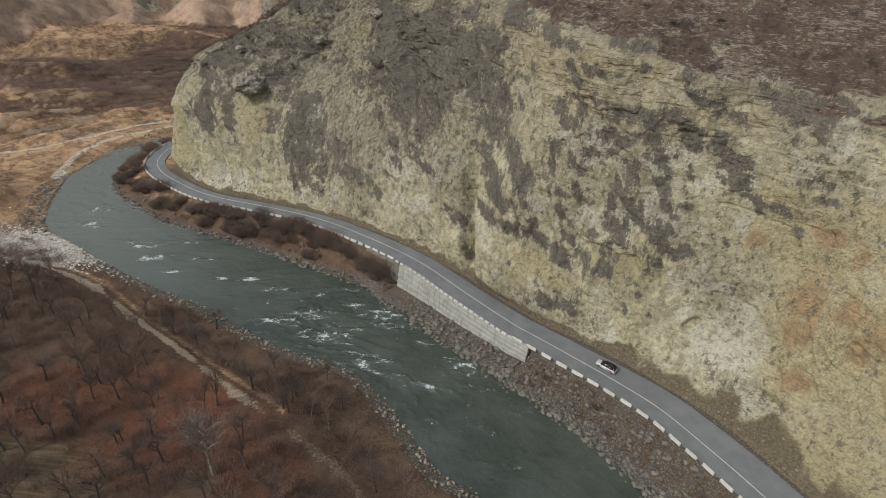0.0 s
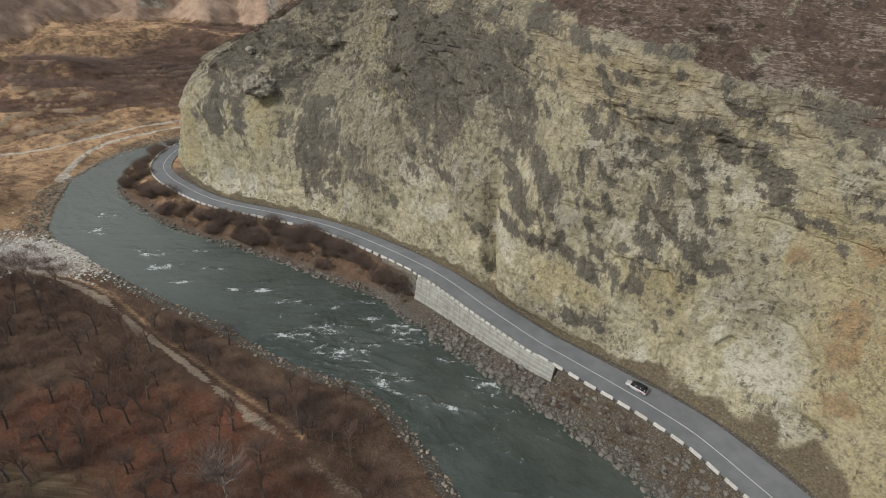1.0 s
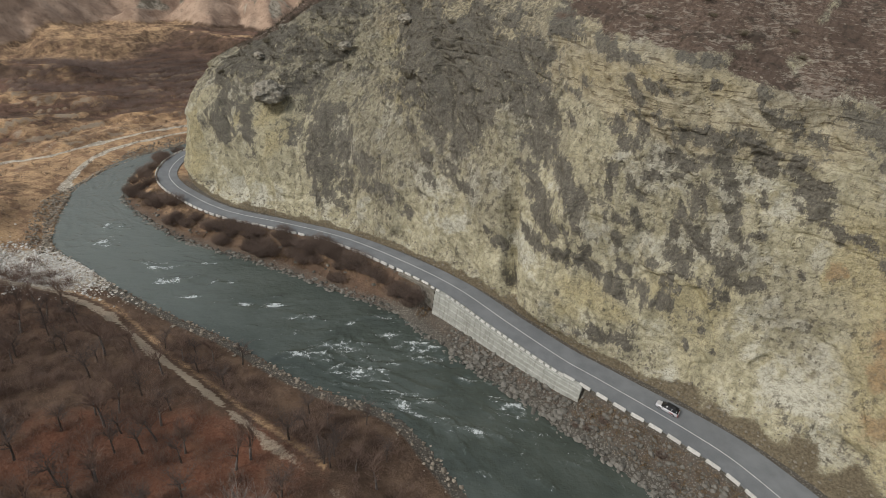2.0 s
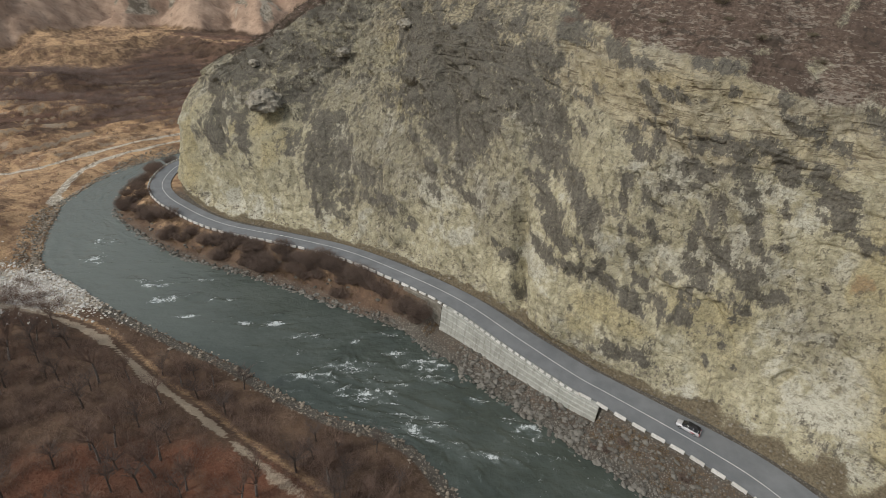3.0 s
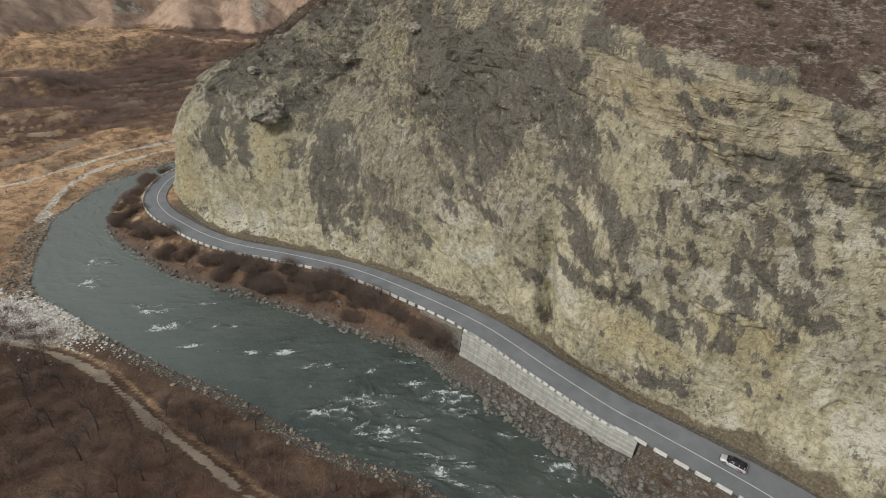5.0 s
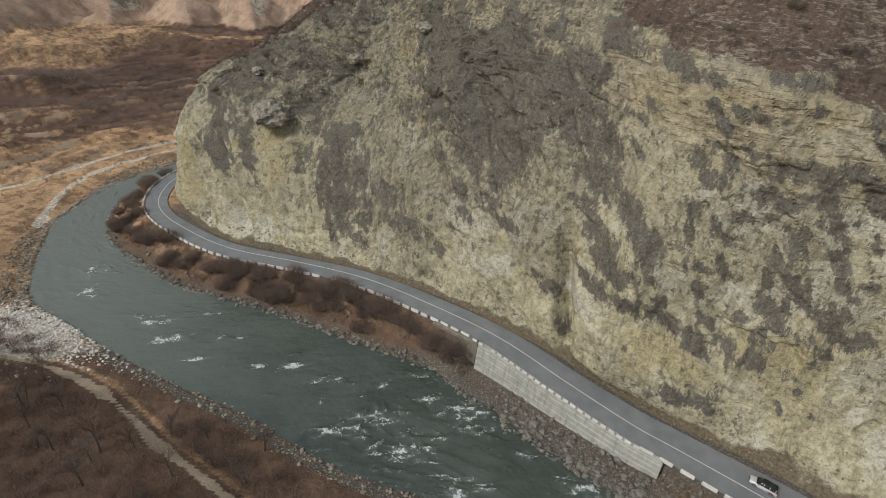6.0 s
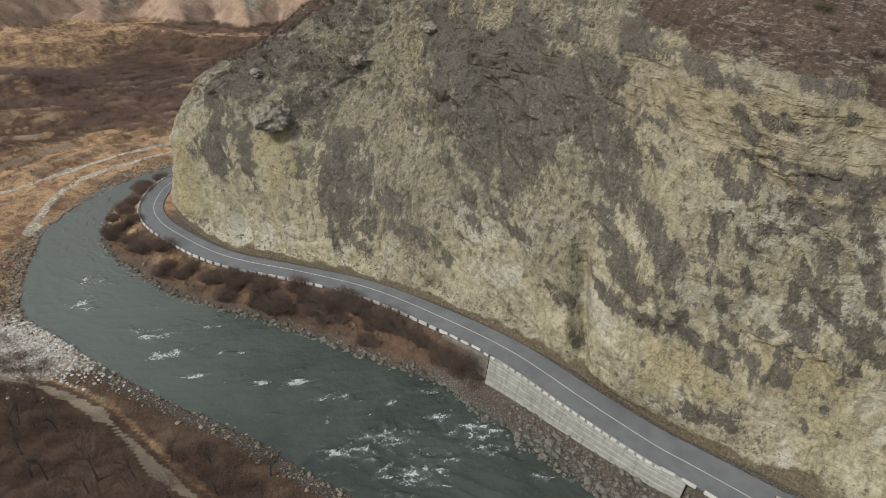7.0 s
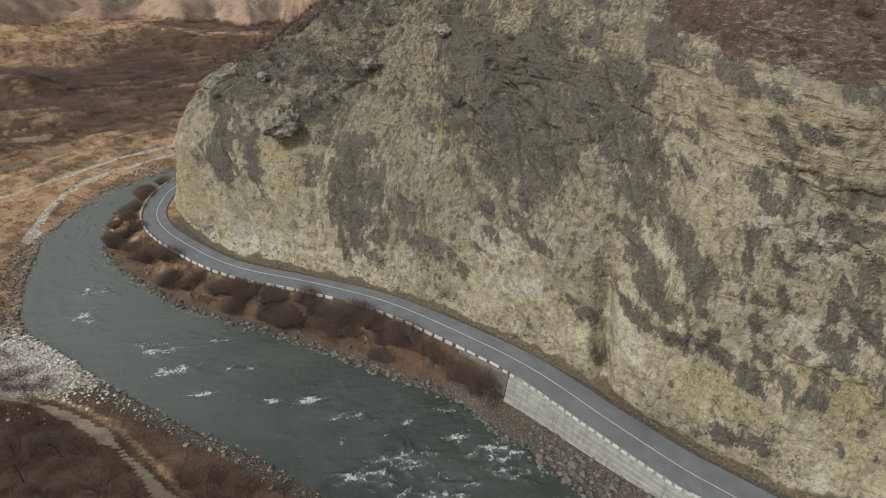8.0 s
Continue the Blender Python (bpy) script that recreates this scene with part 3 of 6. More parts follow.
    wear[:, 1] = np.maximum(wear[:, 1], ravine)
    straw = np.maximum(straw, 0.7 * left * step(dt, 1.2, 2.0) * (1 - step(dt + rough, 2.4, 4.2)) * (dl < near(TRACK[:, :2], left_bank)[0][near(p, TRACK)[1]]) * (x < -25))
    zone[:, 1] = np.clip(straw, 0, 1)
    return z, zone, wear, np.stack([hill, np.clip(1.3 * bar + 0.35 * left * up * (1 - step(dl + 2 * rough, 1.5, 4)) + 0.6 * trail, 0, 1), slopes], 1)


def spaced(lo, dense_lo, dense_hi, hi, fine, grow_lo, grow_hi):
    mid = np.arange(dense_lo, dense_hi, fine)
    up, dn, d = [dense_hi], [dense_lo - fine], fine
    while up[-1] < hi:
        d *= grow_hi
        up.append(up[-1] + d)
    d = fine
    while dn[-1] > lo:
        d *= grow_lo
        dn.append(dn[-1] - d)
    return np.r_[dn[::-1], mid, up]


def build_ground():
    xs, ys = spaced(-2500, -135, 70, 2500, 0.78, 1.018, 1.06), spaced(-600, 35, 225, 3000, 0.78, 1.06, 1.014)
    gx, gy = np.meshgrid(xs, ys, indexing="ij")
    z, zone, wear, hill = ground_height(gx.ravel(), gy.ravel())
    # bare pale scarps where the terraces break
    zz = z.reshape(gx.shape)
    steep = np.hypot(np.gradient(zz, xs, axis=0), np.gradient(zz, ys, axis=1)).ravel()
    away = step(gy.ravel() - 0.25 * gx.ravel(), 165, 215) * (gx.ravel() < -60)
    scarp = away * step(steep + 0.25 * fbm(gx.ravel() / 9, gy.ravel() / 9, 0, 3, 43), 0.28, 0.6) * (np.hypot(gx, gy).ravel() < 450)
    zone[:, 1] = np.clip(zone[:, 1] + 0.3 * scarp * (np.hypot(gx + 10, gy - 15).ravel() < 330), 0, 1)
    wear[:, 1] *= 1 - 0.6 * scarp
    verts = np.stack([gx.ravel(), gy.ravel(), z], 1)
    ob = new("ground", grid_mesh("ground", verts, len(xs), len(ys), M_GROUND, True, {"zone": zone, "wear": wear, "hill": hill}))
    return tagged(ob, "brown winter valley floor with dry grass, gravel and bare earth", "ground", kind="structure")


build_ground()

# ---- river ----
# places of broken water, with their reach in metres
FOAM = [(-103, 140, 4), (-99, 131, 4), (-83, 123, 2.5), (-80, 121, 3), (-72, 125, 2), (-76, 115, 3), (-73, 117, 2.5), (-67, 110, 1.5), (-61, 117, 2), (-48, 109, 2.5), (-39, 106, 2.5), (-54, 109, 1.2), (-35, 94, 4), (-32, 97, 2.5), (-28, 96, 3.5), (-25, 89, 4.5), (-22, 88, 3), (-21, 93, 3), (-20, 102, 2), (-15, 81, 4), (-13, 99, 3.5), (-11, 95, 3.5), (-15, 85, 3), (-10, 83, 2.5), (5, 84, 3), (6, 82, 3), (-3, 90, 1.5), (-7, 79, 2), (-1, 77, 2), (-29, 105, 1.2), (-22, 108, 1.5), (-38, 93, 1.2)]


def build_river():
    m = len(left_bank)
    s = np.linspace(0, 1, 1400)
    la, lb = along(left_bank), along(right_bank)
    # both banks cut at the same fractions of matched stretches
    a = np.stack([np.interp(s, la / la[-1], left_bank[:, k]) for k in range(2)], 1)
    b = np.stack([np.interp(s, lb / lb[-1], right_bank[:, k]) for k in range(2)], 1)
    nv = 96
    t = np.linspace(-0.12, 1.12, nv)
    p = a[:, None] * (1 - t)[None, :, None] + b[:, None] * t[None, :, None]
    x, y = p[..., 0].ravel(), p[..., 1].ravel()
    flow = np.repeat(s * la[-1], nv)
    across = np.tile(t, len(s)) * 26
    wave = ridged(flow / 5.5, across / 4.0, 0, 3, 51)
    calm = 0.45 + 0.55 * step(fbm(x / 28, y / 28, 0, 2, 55), -0.3, 0.35)
    foam = 0.08 + 0.2 * step(wave, 0.1, 0.7) * calm
    lines = ridged(flow / 3.4, across / 2.0, 0, 2, 53)
    foam = foam + 0.26 * step(lines, 0.55, 0.9) * calm * step(x, -110, -40)
    bump = 0.0 * x
    # breaking crests: short bowed lines across the current, thick in the rapids
    dice = np.random.default_rng(3)
    spots = [(s[i] * la[-1], 26 * u, 1.0) for i, u in zip(dice.integers(45, 1100, 200), 0.12 + 0.76 * dice.random(200))]
    for fx, fy, fr in FOAM:
        g = int(np.argmin((x - fx) ** 2 + (y - fy) ** 2))
        for _ in range(int(2 + 2.2 * fr)):
            spots.append((flow[g] + dice.normal(0, 0.4 * fr), across[g] + dice.normal(0, 0.45 * fr), 1.7))
    for f0, a0, size in spots:
        i0, i1 = np.searchsorted(s * la[-1], (f0 - 5, f0 + 5))
        part_of = slice(i0 * nv, i1 * nv)
        da = (across[part_of] - a0) / (size * (0.5 + 0.9 * dice.random()))
        df = (flow[part_of] - f0 + dice.normal(0, 0.9) * da - 0.5 * da * da) / (size * (0.22 + 0.28 * dice.random()))
        hump = np.exp(-(da**2 + df**2))
        foam[part_of] = np.maximum(foam[part_of], hump * (0.4 + 0.32 * dice.random() * size))
        bump[part_of] = np.maximum(bump[part_of], 0.5 * hump)
    lacy = 0.0 * x
    for fx, fy, fr in FOAM:
        lacy = np.maximum(lacy, np.exp(-(((x - fx) ** 2 + (y - fy) ** 2) / (1.1 * fr) ** 2)))
    foam = foam + 0.3 * lacy * step(lines, 0.0, 0.7)
    z = water_z(x) + ((0.15 + 0.2 * lacy) * calm + bump) * wave
    verts = np.stack([x, y, z], 1)
    # second channel of foam: where upstream water is coloured paler for sky sheen
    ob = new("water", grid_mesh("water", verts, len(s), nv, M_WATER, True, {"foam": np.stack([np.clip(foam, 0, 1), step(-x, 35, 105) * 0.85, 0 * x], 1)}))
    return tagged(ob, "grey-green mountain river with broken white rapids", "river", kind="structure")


build_river()

# ---- road ----
def strip(name, s0, s1, inner, outer, lift, thick, material, ds=1.0):
    """A band along the road with a flat top and real edges."""
    n = max(2, int((s1 - s0) / ds))
    verts, faces = [], []
    for i in range(n + 1):
        s = s0 + (s1 - s0) * i / n
        for off in (inner, outer or road_width(s)):
            q, _ = road_at(s, off)
            verts += [(q.x, q.y, q.z + lift), (q.x, q.y, q.z + lift - thick)]
    for i in range(n):
        a, b = 4 * i, 4 * i + 4
        faces += [(a, b, b + 2, a + 2), (a, a + 1, b + 1, b), (a + 2, b + 2, b + 3, a + 3)]
    return new(name, soup(name, verts, faces, material))


tagged(strip("road", 0, kerb_s[-1], 0.55, None, 0, 0.35, M_ASPHALT), "grey asphalt two-lane mountain road", "road", kind="structure")
tagged(strip("road_marking", 0, kerb_s[-1], 4.05, 4.2, 0.02, 0.02, M_LINE), "thin worn white centre line on the asphalt", "road marking", kind="structure")

# ---- cliff ----
LEVELS = np.array([0, 3, 8, 16, 25, 35, 45, 55, 70, 100, 140.0])
STATIONS = []


def station(x, y, cx, cy, *offsets, up=24):
    """A place on the cliff's foot, the place towards which it leans back, and how far back it lies at each level."""
    STATIONS.append((x, y, cx, cy, *offsets, offsets[-1] + up, offsets[-1] + up + 45, offsets[-1] + up + 115))


station(112, -50, 330, 60, 2, 9, 14, 17, 20, 23, 27, 34)
station(87, 10, 300, 130, 2, 9, 14, 17, 20, 23, 27, 34)
station(66.5, 46, 270, 190, 2, 10, 15, 18, 21, 24, 28, 35)
station(56, 65, 240, 220, 2, 9.5, 14, 17.5, 20.5, 24, 28, 34)
station(48.5, 76, 210, 240, 1.5, 8, 12.5, 16, 18.5, 21.5, 25.5, 31.5)
station(36, 86.5, 160, 250, 1.5, 4.6, 7.4, 10.3, 12.3, 15, 19, 25)
station(22, 95, 130, 260, 1, 2.5, 3.5, 6, 8, 11, 14, 18)
station(11, 103.2, 110, 260, 1, 1.5, 2.0, 2.6, 3.6, 8.5, 13.5, 17)
station(4, 109, 100, 265, 1, 2.5, 4, 6, 9, 14, 19, 24)
station(-8, 117.3, 90, 265, 1, 2.2, 3.6, 6, 9, 13, 19.5, 28.5)
station(-22.6, 127.4, 80, 270, 1, 2.5, 4, 6.5, 11, 16, 21.5, 29)
station(-40, 137.2, 75, 270, 1, 2.5, 4.5, 8.5, 13.5, 18.7, 25, 34.5, up=18)
station(-58, 144, 70, 270, 1, 3, 5.5, 9.5, 15, 22.5, 30.5, 39, up=16)
station(-74, 150, 65, 270, 1, 3, 4.5, 8, 13.5, 23, 31, 40, up=16)
station(-88, 161, 60, 270, 1, 2.5, 4, 6, 9, 15, 30, 43, up=16)
station(-97, 172, 55, 268, 1, 2, 3.5, 5.5, 7.5, 14.5, 33, 47, up=16)
station(-101.5, 184, 50, 266, 1, 2, 3.5, 5.5, 8, 16, 35, 50, up=16)
station(-98.5, 196, 50, 264, 1, 2.5, 4.5, 7, 10, 21, 38, 53, up=16)
station(-90, 206, 50, 262, 1, 4, 8, 14, 20, 29, 40, 52, up=14)
station(-68, 222, 55, 268, 1, 4, 8, 14, 20, 30, 42, 55)
station(-34, 240, 70, 300, 1, 3, 6, 9, 12, 16, 20, 25)

STAINS_SHADES = []


def stain_shade(s, h, half_s, half_h, weight):
    """A dark patch on the face, lichen and scree, in recesses also painted shade: metres along the foot, height, half
    sizes, strength.
    """
    STAINS_SHADES.append((s, h, half_s, half_h, weight))


stain_shade(302.6, 44, 9.8, 5, 0.85)
stain_shade(306, 39.3, 11.8, 5.8, 0.8)
stain_shade(308.1, 33.1, 9.3, 2.9, 0.8)
stain_shade(299.3, 26.6, 4.2, 2.8, 0.8)
stain_shade(297.2, 20.1, 4.8, 4.2, 0.85)
stain_shade(290.2, 22.7, 1.6, 6.5, 0.85)
stain_shade(294.8, 54.4, 10.7, 3.5, 0.8)
stain_shade(287.3, 43.7, 5.7, 4, 0.6)
stain_shade(279.2, 42.4, 3.5, 6.8, 0.62)
stain_shade(280.8, 34.4, 6.2, 2.9, 0.62)
stain_shade(267.8, 27.3, 6, 3.5, 0.85)
stain_shade(267, 22.1, 5.3, 3.2, 0.85)
stain_shade(260.3, 15.9, 4.8, 5.3, 0.95)
stain_shade(258.2, 20.3, 3.4, 5.1, 0.9)
stain_shade(257.4, 8.1, 3.3, 4.4, 0.85)
stain_shade(253.2, 12.5, 3.1, 5.1, 0.85)
stain_shade(251.7, 5.5, 2.9, 2.5, 0.75)
stain_shade(274.8, 22.7, 2.5, 3.6, 0.7)
stain_shade(277.2, 28.6, 1.5, 3.6, 0.6)
stain_shade(265.2, 15.4, 1, 3.8, 0.8)
stain_shade(246, 18, 5.2, 2.1, 0.95)
stain_shade(243.9, 12.8, 4.9, 1.3, 0.85)
stain_shade(237.1, 13.8, 4, 1.3, 0.95)
stain_shade(229.1, 9.4, 2.1, 1.4, 0.9)
stain_shade(234.8, 11.5, 3.1, 1.2, 0.85)
stain_shade(233.2, 15.9, 2, 1.2, 0.7)
stain_shade(245.4, 47.6, 10.9, 5.4, 0.9)
stain_shade(234.8, 45.8, 11.4, 6.3, 0.92)
stain_shade(246.2, 42.4, 6.9, 2.9, 0.9)
stain_shade(227.2, 48.9, 8.2, 5, 0.85)
stain_shade(220.7, 42.2, 7.8, 4.9, 0.92)
stain_shade(228.8, 37.5, 10.1, 4.9, 0.95)
stain_shade(219.7, 34.9, 6.9, 4.9, 0.95)
stain_shade(228, 32.8, 5.2, 4.3, 0.9)
stain_shade(239.7, 37, 6.8, 4.3, 0.8)
stain_shade(219.2, 27.6, 2.3, 2.9, 0.9)
stain_shade(219.7, 22.9, 3.5, 1.8, 0.9)
stain_shade(227.5, 23.2, 3.8, 1.9, 0.85)
stain_shade(213.7, 20.1, 3.3, 0.9, 0.9)
stain_shade(216.1, 38.8, 5.9, 3.8, 0.9)
stain_shade(213.2, 46.6, 7.7, 3.9, 0.92)
stain_shade(211.4, 42.7, 6.1, 3.8, 0.9)
stain_shade(224.6, 28.6, 1.6, 6.2, 0.75)
stain_shade(242.3, 31.8, 3.9, 2.2, 0.55)
stain_shade(250.1, 35.7, 4.8, 2.3, 0.52)
stain_shade(234.3, 28.1, 3.3, 2, 0.62)
stain_shade(224.4, 19, 2.9, 1.7, 0.65)
stain_shade(226.5, 14.6, 2.3, 1.2, 0.55)
stain_shade(267, 38, 4.9, 3.8, 0.5)
stain_shade(259.7, 30.7, 3, 3.1, 0.45)
stain_shade(207.7, 39.6, 4.7, 1.5, 0.8)
stain_shade(203.1, 44.2, 4.3, 2.8, 0.85)
stain_shade(202.8, 40.3, 2.2, 3.8, 0.75)
stain_shade(199.2, 39.3, 3.4, 3.2, 0.95)
stain_shade(198.1, 33.3, 4.7, 3.1, 0.97)
stain_shade(198.4, 28.9, 3.8, 1.7, 0.9)
stain_shade(193.7, 31.5, 2.5, 1.3, 0.72)
stain_shade(194.2, 25.8, 3.6, 1.9, 0.97)
stain_shade(189.5, 31.2, 2.6, 2.4, 0.95)
stain_shade(186.4, 28.6, 3.3, 2, 1)
stain_shade(184.3, 25, 1.3, 1.9, 0.85)
stain_shade(191.9, 22.7, 3.1, 1.6, 0.97)
stain_shade(193.7, 17.5, 2.9, 1.7, 0.95)
stain_shade(191.9, 16.2, 2.9, 1.2, 0.97)
stain_shade(188.8, 22.1, 3.3, 1.6, 0.85)
stain_shade(186.7, 16.9, 2.7, 1.2, 0.85)
stain_shade(181.5, 17.7, 2.2, 1.3, 0.97)
stain_shade(181, 20.3, 1.3, 1, 0.9)
stain_shade(178.4, 16.9, 1.6, 1.4, 0.97)
stain_shade(174.2, 15.9, 2.5, 1.6, 0.97)
stain_shade(173.2, 19.5, 2.3, 1.4, 0.92)
stain_shade(169.3, 16.7, 2.5, 1.6, 0.97)
stain_shade(172.6, 14.1, 1.7, 0.6, 0.92)
stain_shade(166.4, 15.9, 2.4, 1.4, 0.97)
stain_shade(169.5, 21.4, 1.6, 1, 0.92)
stain_shade(163.8, 15.1, 1.4, 1.7, 0.88)
stain_shade(165.9, 19.5, 2, 1.7, 0.92)
stain_shade(164.1, 22.7, 1.6, 1.6, 0.88)
stain_shade(166.9, 25, 1.5, 1.4, 0.92)
stain_shade(164.3, 25.5, 1.1, 2.2, 0.88)
stain_shade(182.5, 42.9, 2, 1.4, 0.97)
stain_shade(179.9, 41.6, 2.3, 1.5, 0.95)
stain_shade(178.4, 44, 1.2, 0.9, 0.88)
stain_shade(181, 35.7, 1.2, 0.9, 0.97)
stain_shade(180.2, 33.1, 0.9, 1.7, 0.92)
stain_shade(179.7, 28.1, 1.2, 1.6, 0.75)
stain_shade(177.1, 35.1, 0.9, 2.3, 0.85)
stain_shade(176.8, 28.1, 2, 0.8, 0.85)
stain_shade(174.2, 28.9, 1.1, 2.3, 0.88)
stain_shade(176, 23.2, 0.7, 2.2, 0.8)
stain_shade(174.7, 33.8, 0.6, 1.5, 0.75)
stain_shade(171.6, 45.3, 1.6, 0.9, 0.97)
stain_shade(168.5, 45.5, 3.2, 1.2, 1)
stain_shade(165.1, 45, 2.4, 1.2, 1)
stain_shade(162.5, 46.3, 1.6, 1.2, 0.92)
stain_shade(171.3, 44.2, 0.9, 0.7, 0.85)
stain_shade(171.9, 41.1, 2.4, 0.9, 0.97)
stain_shade(173.9, 37.7, 1.9, 0.7, 0.97)
stain_shade(174.7, 36.4, 1.1, 0.6, 0.92)
stain_shade(169, 40.1, 1.9, 0.9, 0.92)
stain_shade(166.1, 41.9, 1.9, 0.9, 0.88)
stain_shade(163.8, 41.6, 1.5, 1.5, 0.92)
stain_shade(161.7, 39.3, 1.3, 2, 0.92)
stain_shade(164.6, 39.6, 1.1, 0.7, 0.85)
stain_shade(170, 38.5, 1.1, 0.6, 0.85)
stain_shade(166.1, 34.4, 1.7, 2.5, 0.97)
stain_shade(164.6, 34.9, 0.8, 2.5, 0.92)
stain_shade(167.7, 32.8, 1.1, 1.6, 0.92)
stain_shade(167.7, 29.2, 0.8, 1.5, 0.85)
stain_shade(165.1, 30.7, 1.2, 1.6, 0.85)
stain_shade(160.7, 34.9, 1.2, 2.1, 0.88)
stain_shade(159.1, 32.3, 0.9, 2.5, 0.85)
stain_shade(162.5, 28.1, 1.5, 1.2, 0.92)
stain_shade(159.4, 26.3, 3.3, 1.6, 0.9)
stain_shade(156.8, 23.4, 2.5, 1.6, 0.9)
stain_shade(158.3, 20.8, 2.4, 1.3, 0.9)
stain_shade(154.7, 22.4, 2, 1.1, 0.97)
stain_shade(155.7, 31.8, 1.2, 0.7, 0.92)
stain_shade(156.5, 29.7, 1.2, 0.7, 0.75)
stain_shade(157.3, 18, 2.1, 1, 0.75)
stain_shade(152.9, 23.7, 1, 0.5, 0.85)
stain_shade(157, 37.7, 0.9, 1.2, 0.92)
stain_shade(158.3, 42.9, 1.5, 1.5, 0.97)
stain_shade(160.4, 45.3, 1.2, 1.2, 0.92)
stain_shade(158.1, 45, 1.2, 0.9, 0.85)
stain_shade(159.1, 50.7, 1.6, 0.9, 0.92)
stain_shade(157.3, 50.2, 1.2, 1.2, 0.92)
stain_shade(155.2, 48.1, 2, 1.6, 0.9)
stain_shade(154.4, 44, 1.6, 2, 0.85)
stain_shade(152.1, 41.4, 2.4, 2, 0.92)
stain_shade(149.8, 38.3, 2.1, 1.6, 0.92)
stain_shade(147.7, 36.2, 1.2, 1.6, 0.85)
stain_shade(152.6, 44.8, 1.2, 0.7, 0.75)
stain_shade(155.5, 42.9, 0.6, 1.2, 0.65)
stain_shade(182.3, 50.5, 1.6, 0.8, 0.92)
stain_shade(178.9, 51.5, 1.5, 0.7, 0.97)
stain_shade(176.8, 51.8, 0.8, 0.7, 0.92)
stain_shade(180.7, 48.9, 1.9, 0.6, 0.75)
stain_shade(184.3, 54.4, 2.1, 0.6, 0.85)
stain_shade(188.8, 53.9, 1.8, 0.8, 0.88)
stain_shade(191.6, 54.9, 2.6, 1, 0.85)
stain_shade(175.5, 46.8, 3.1, 0.6, 0.88)
stain_shade(180.7, 45.5, 2.3, 0.6, 0.65)
stain_shade(173.2, 52, 0.8, 0.6, 0.85)
stain_shade(169.5, 53.3, 0.9, 0.9, 0.75)
stain_shade(175.2, 57, 2, 0.5, 0.55)
stain_shade(171.9, 56.7, 1.7, 0.5, 0.75)
stain_shade(162.8, 53.9, 0.6, 1.6, 0.65)
stain_shade(168.5, 50.5, 0.8, 1.2, 0.65)
stain_shade(194.5, 45, 1.3, 0.7, 0.65)
stain_shade(192.7, 47.9, 1.8, 0.6, 0.65)
stain_shade(193.4, 40.6, 1.8, 0.8, 0.65)
stain_shade(218.4, 47.6, 3.9, 1, 0.85)
stain_shade(207.2, 48.9, 4.2, 2.2, 0.9)
stain_shade(203.3, 55.4, 3.1, 1.3, 0.75)
stain_shade(217.4, 54.4, 1.3, 1.1, 0.75)
stain_shade(262.3, 55.7, 2, 1.8, 0.75)
stain_shade(231.9, 56.7, 4, 1, 0.65)
stain_shade(235.6, 51.8, 2.1, 1, 0.95)
stain_shade(188, 2.1, 4.4, 1.4, 0.6)
stain_shade(178.6, 3.7, 2.6, 1.2, 0.7)
stain_shade(174.5, 4.7, 1.3, 1.8, 0.85)
stain_shade(170.6, 5.2, 3, 1.2, 0.85)
stain_shade(168.5, 8.4, 0.9, 1.6, 0.55)
stain_shade(168, 12.5, 0.6, 1.7, 0.65)
# these three put the shade under the overhang and in the gully into colour
stain_shade(204.4, 13.6, 1.3, 1, 0.92)
stain_shade(201.2, 11.7, 2.2, 1.2, 0.92)
stain_shade(196.6, 4.2, 1.2, 3.5, 0.75)
stain_shade(157.8, 12.3, 0.9, 0.5, 0.8)
stain_shade(158.9, 8.6, 0.9, 1, 0.75)
stain_shade(154.2, 9.1, 0.9, 0.5, 0.65)
stain_shade(159.6, 15.1, 1.2, 0.8, 0.55)
stain_shade(279, 2.9, 5.2, 1.7, 0.5)
stain_shade(287, 2.9, 3.4, 1.2, 0.5)
stain_shade(298.7, 2.6, 2.3, 1, 0.75)
stain_shade(144.6, 51, 3.6, 2.6, 0.92)
stain_shade(142.2, 48.7, 2.2, 1.3, 0.92)
stain_shade(145.1, 46.6, 1.3, 1, 0.75)
stain_shade(149.5, 52, 2.2, 1.3, 0.85)
stain_shade(145.9, 35.1, 1.4, 1.6, 0.95)
stain_shade(142.7, 35.4, 0.8, 0.9, 0.85)
stain_shade(140.7, 52.8, 0.7, 1.4, 0.85)
stain_shade(137.8, 38.8, 1.8, 0.9, 0.85)
stain_shade(139.6, 41.4, 1.8, 0.7, 0.65)
stain_shade(142.2, 40.6, 1.3, 0.7, 0.55)
stain_shade(139.1, 31.8, 0.7, 1.1, 0.85)
stain_shade(147.7, 26.6, 0.4, 0.7, 0.75)
stain_shade(134.7, 41.1, 0.9, 1.3, 0.75)
# these two put the shade of the hollow at the foot into colour
stain_shade(134.4, 2.1, 3.1, 0.8, 0.6)
stain_shade(130.3, 1.9, 1.8, 1.2, 0.7)
stain_shade(318, 46, 12, 8, 0.8)
stain_shade(335, 42, 10, 8, 0.8)
stain_shade(270, 64, 14, 5, 0.7)
stain_shade(235, 66, 16, 5, 0.7)


CLIFF = {}


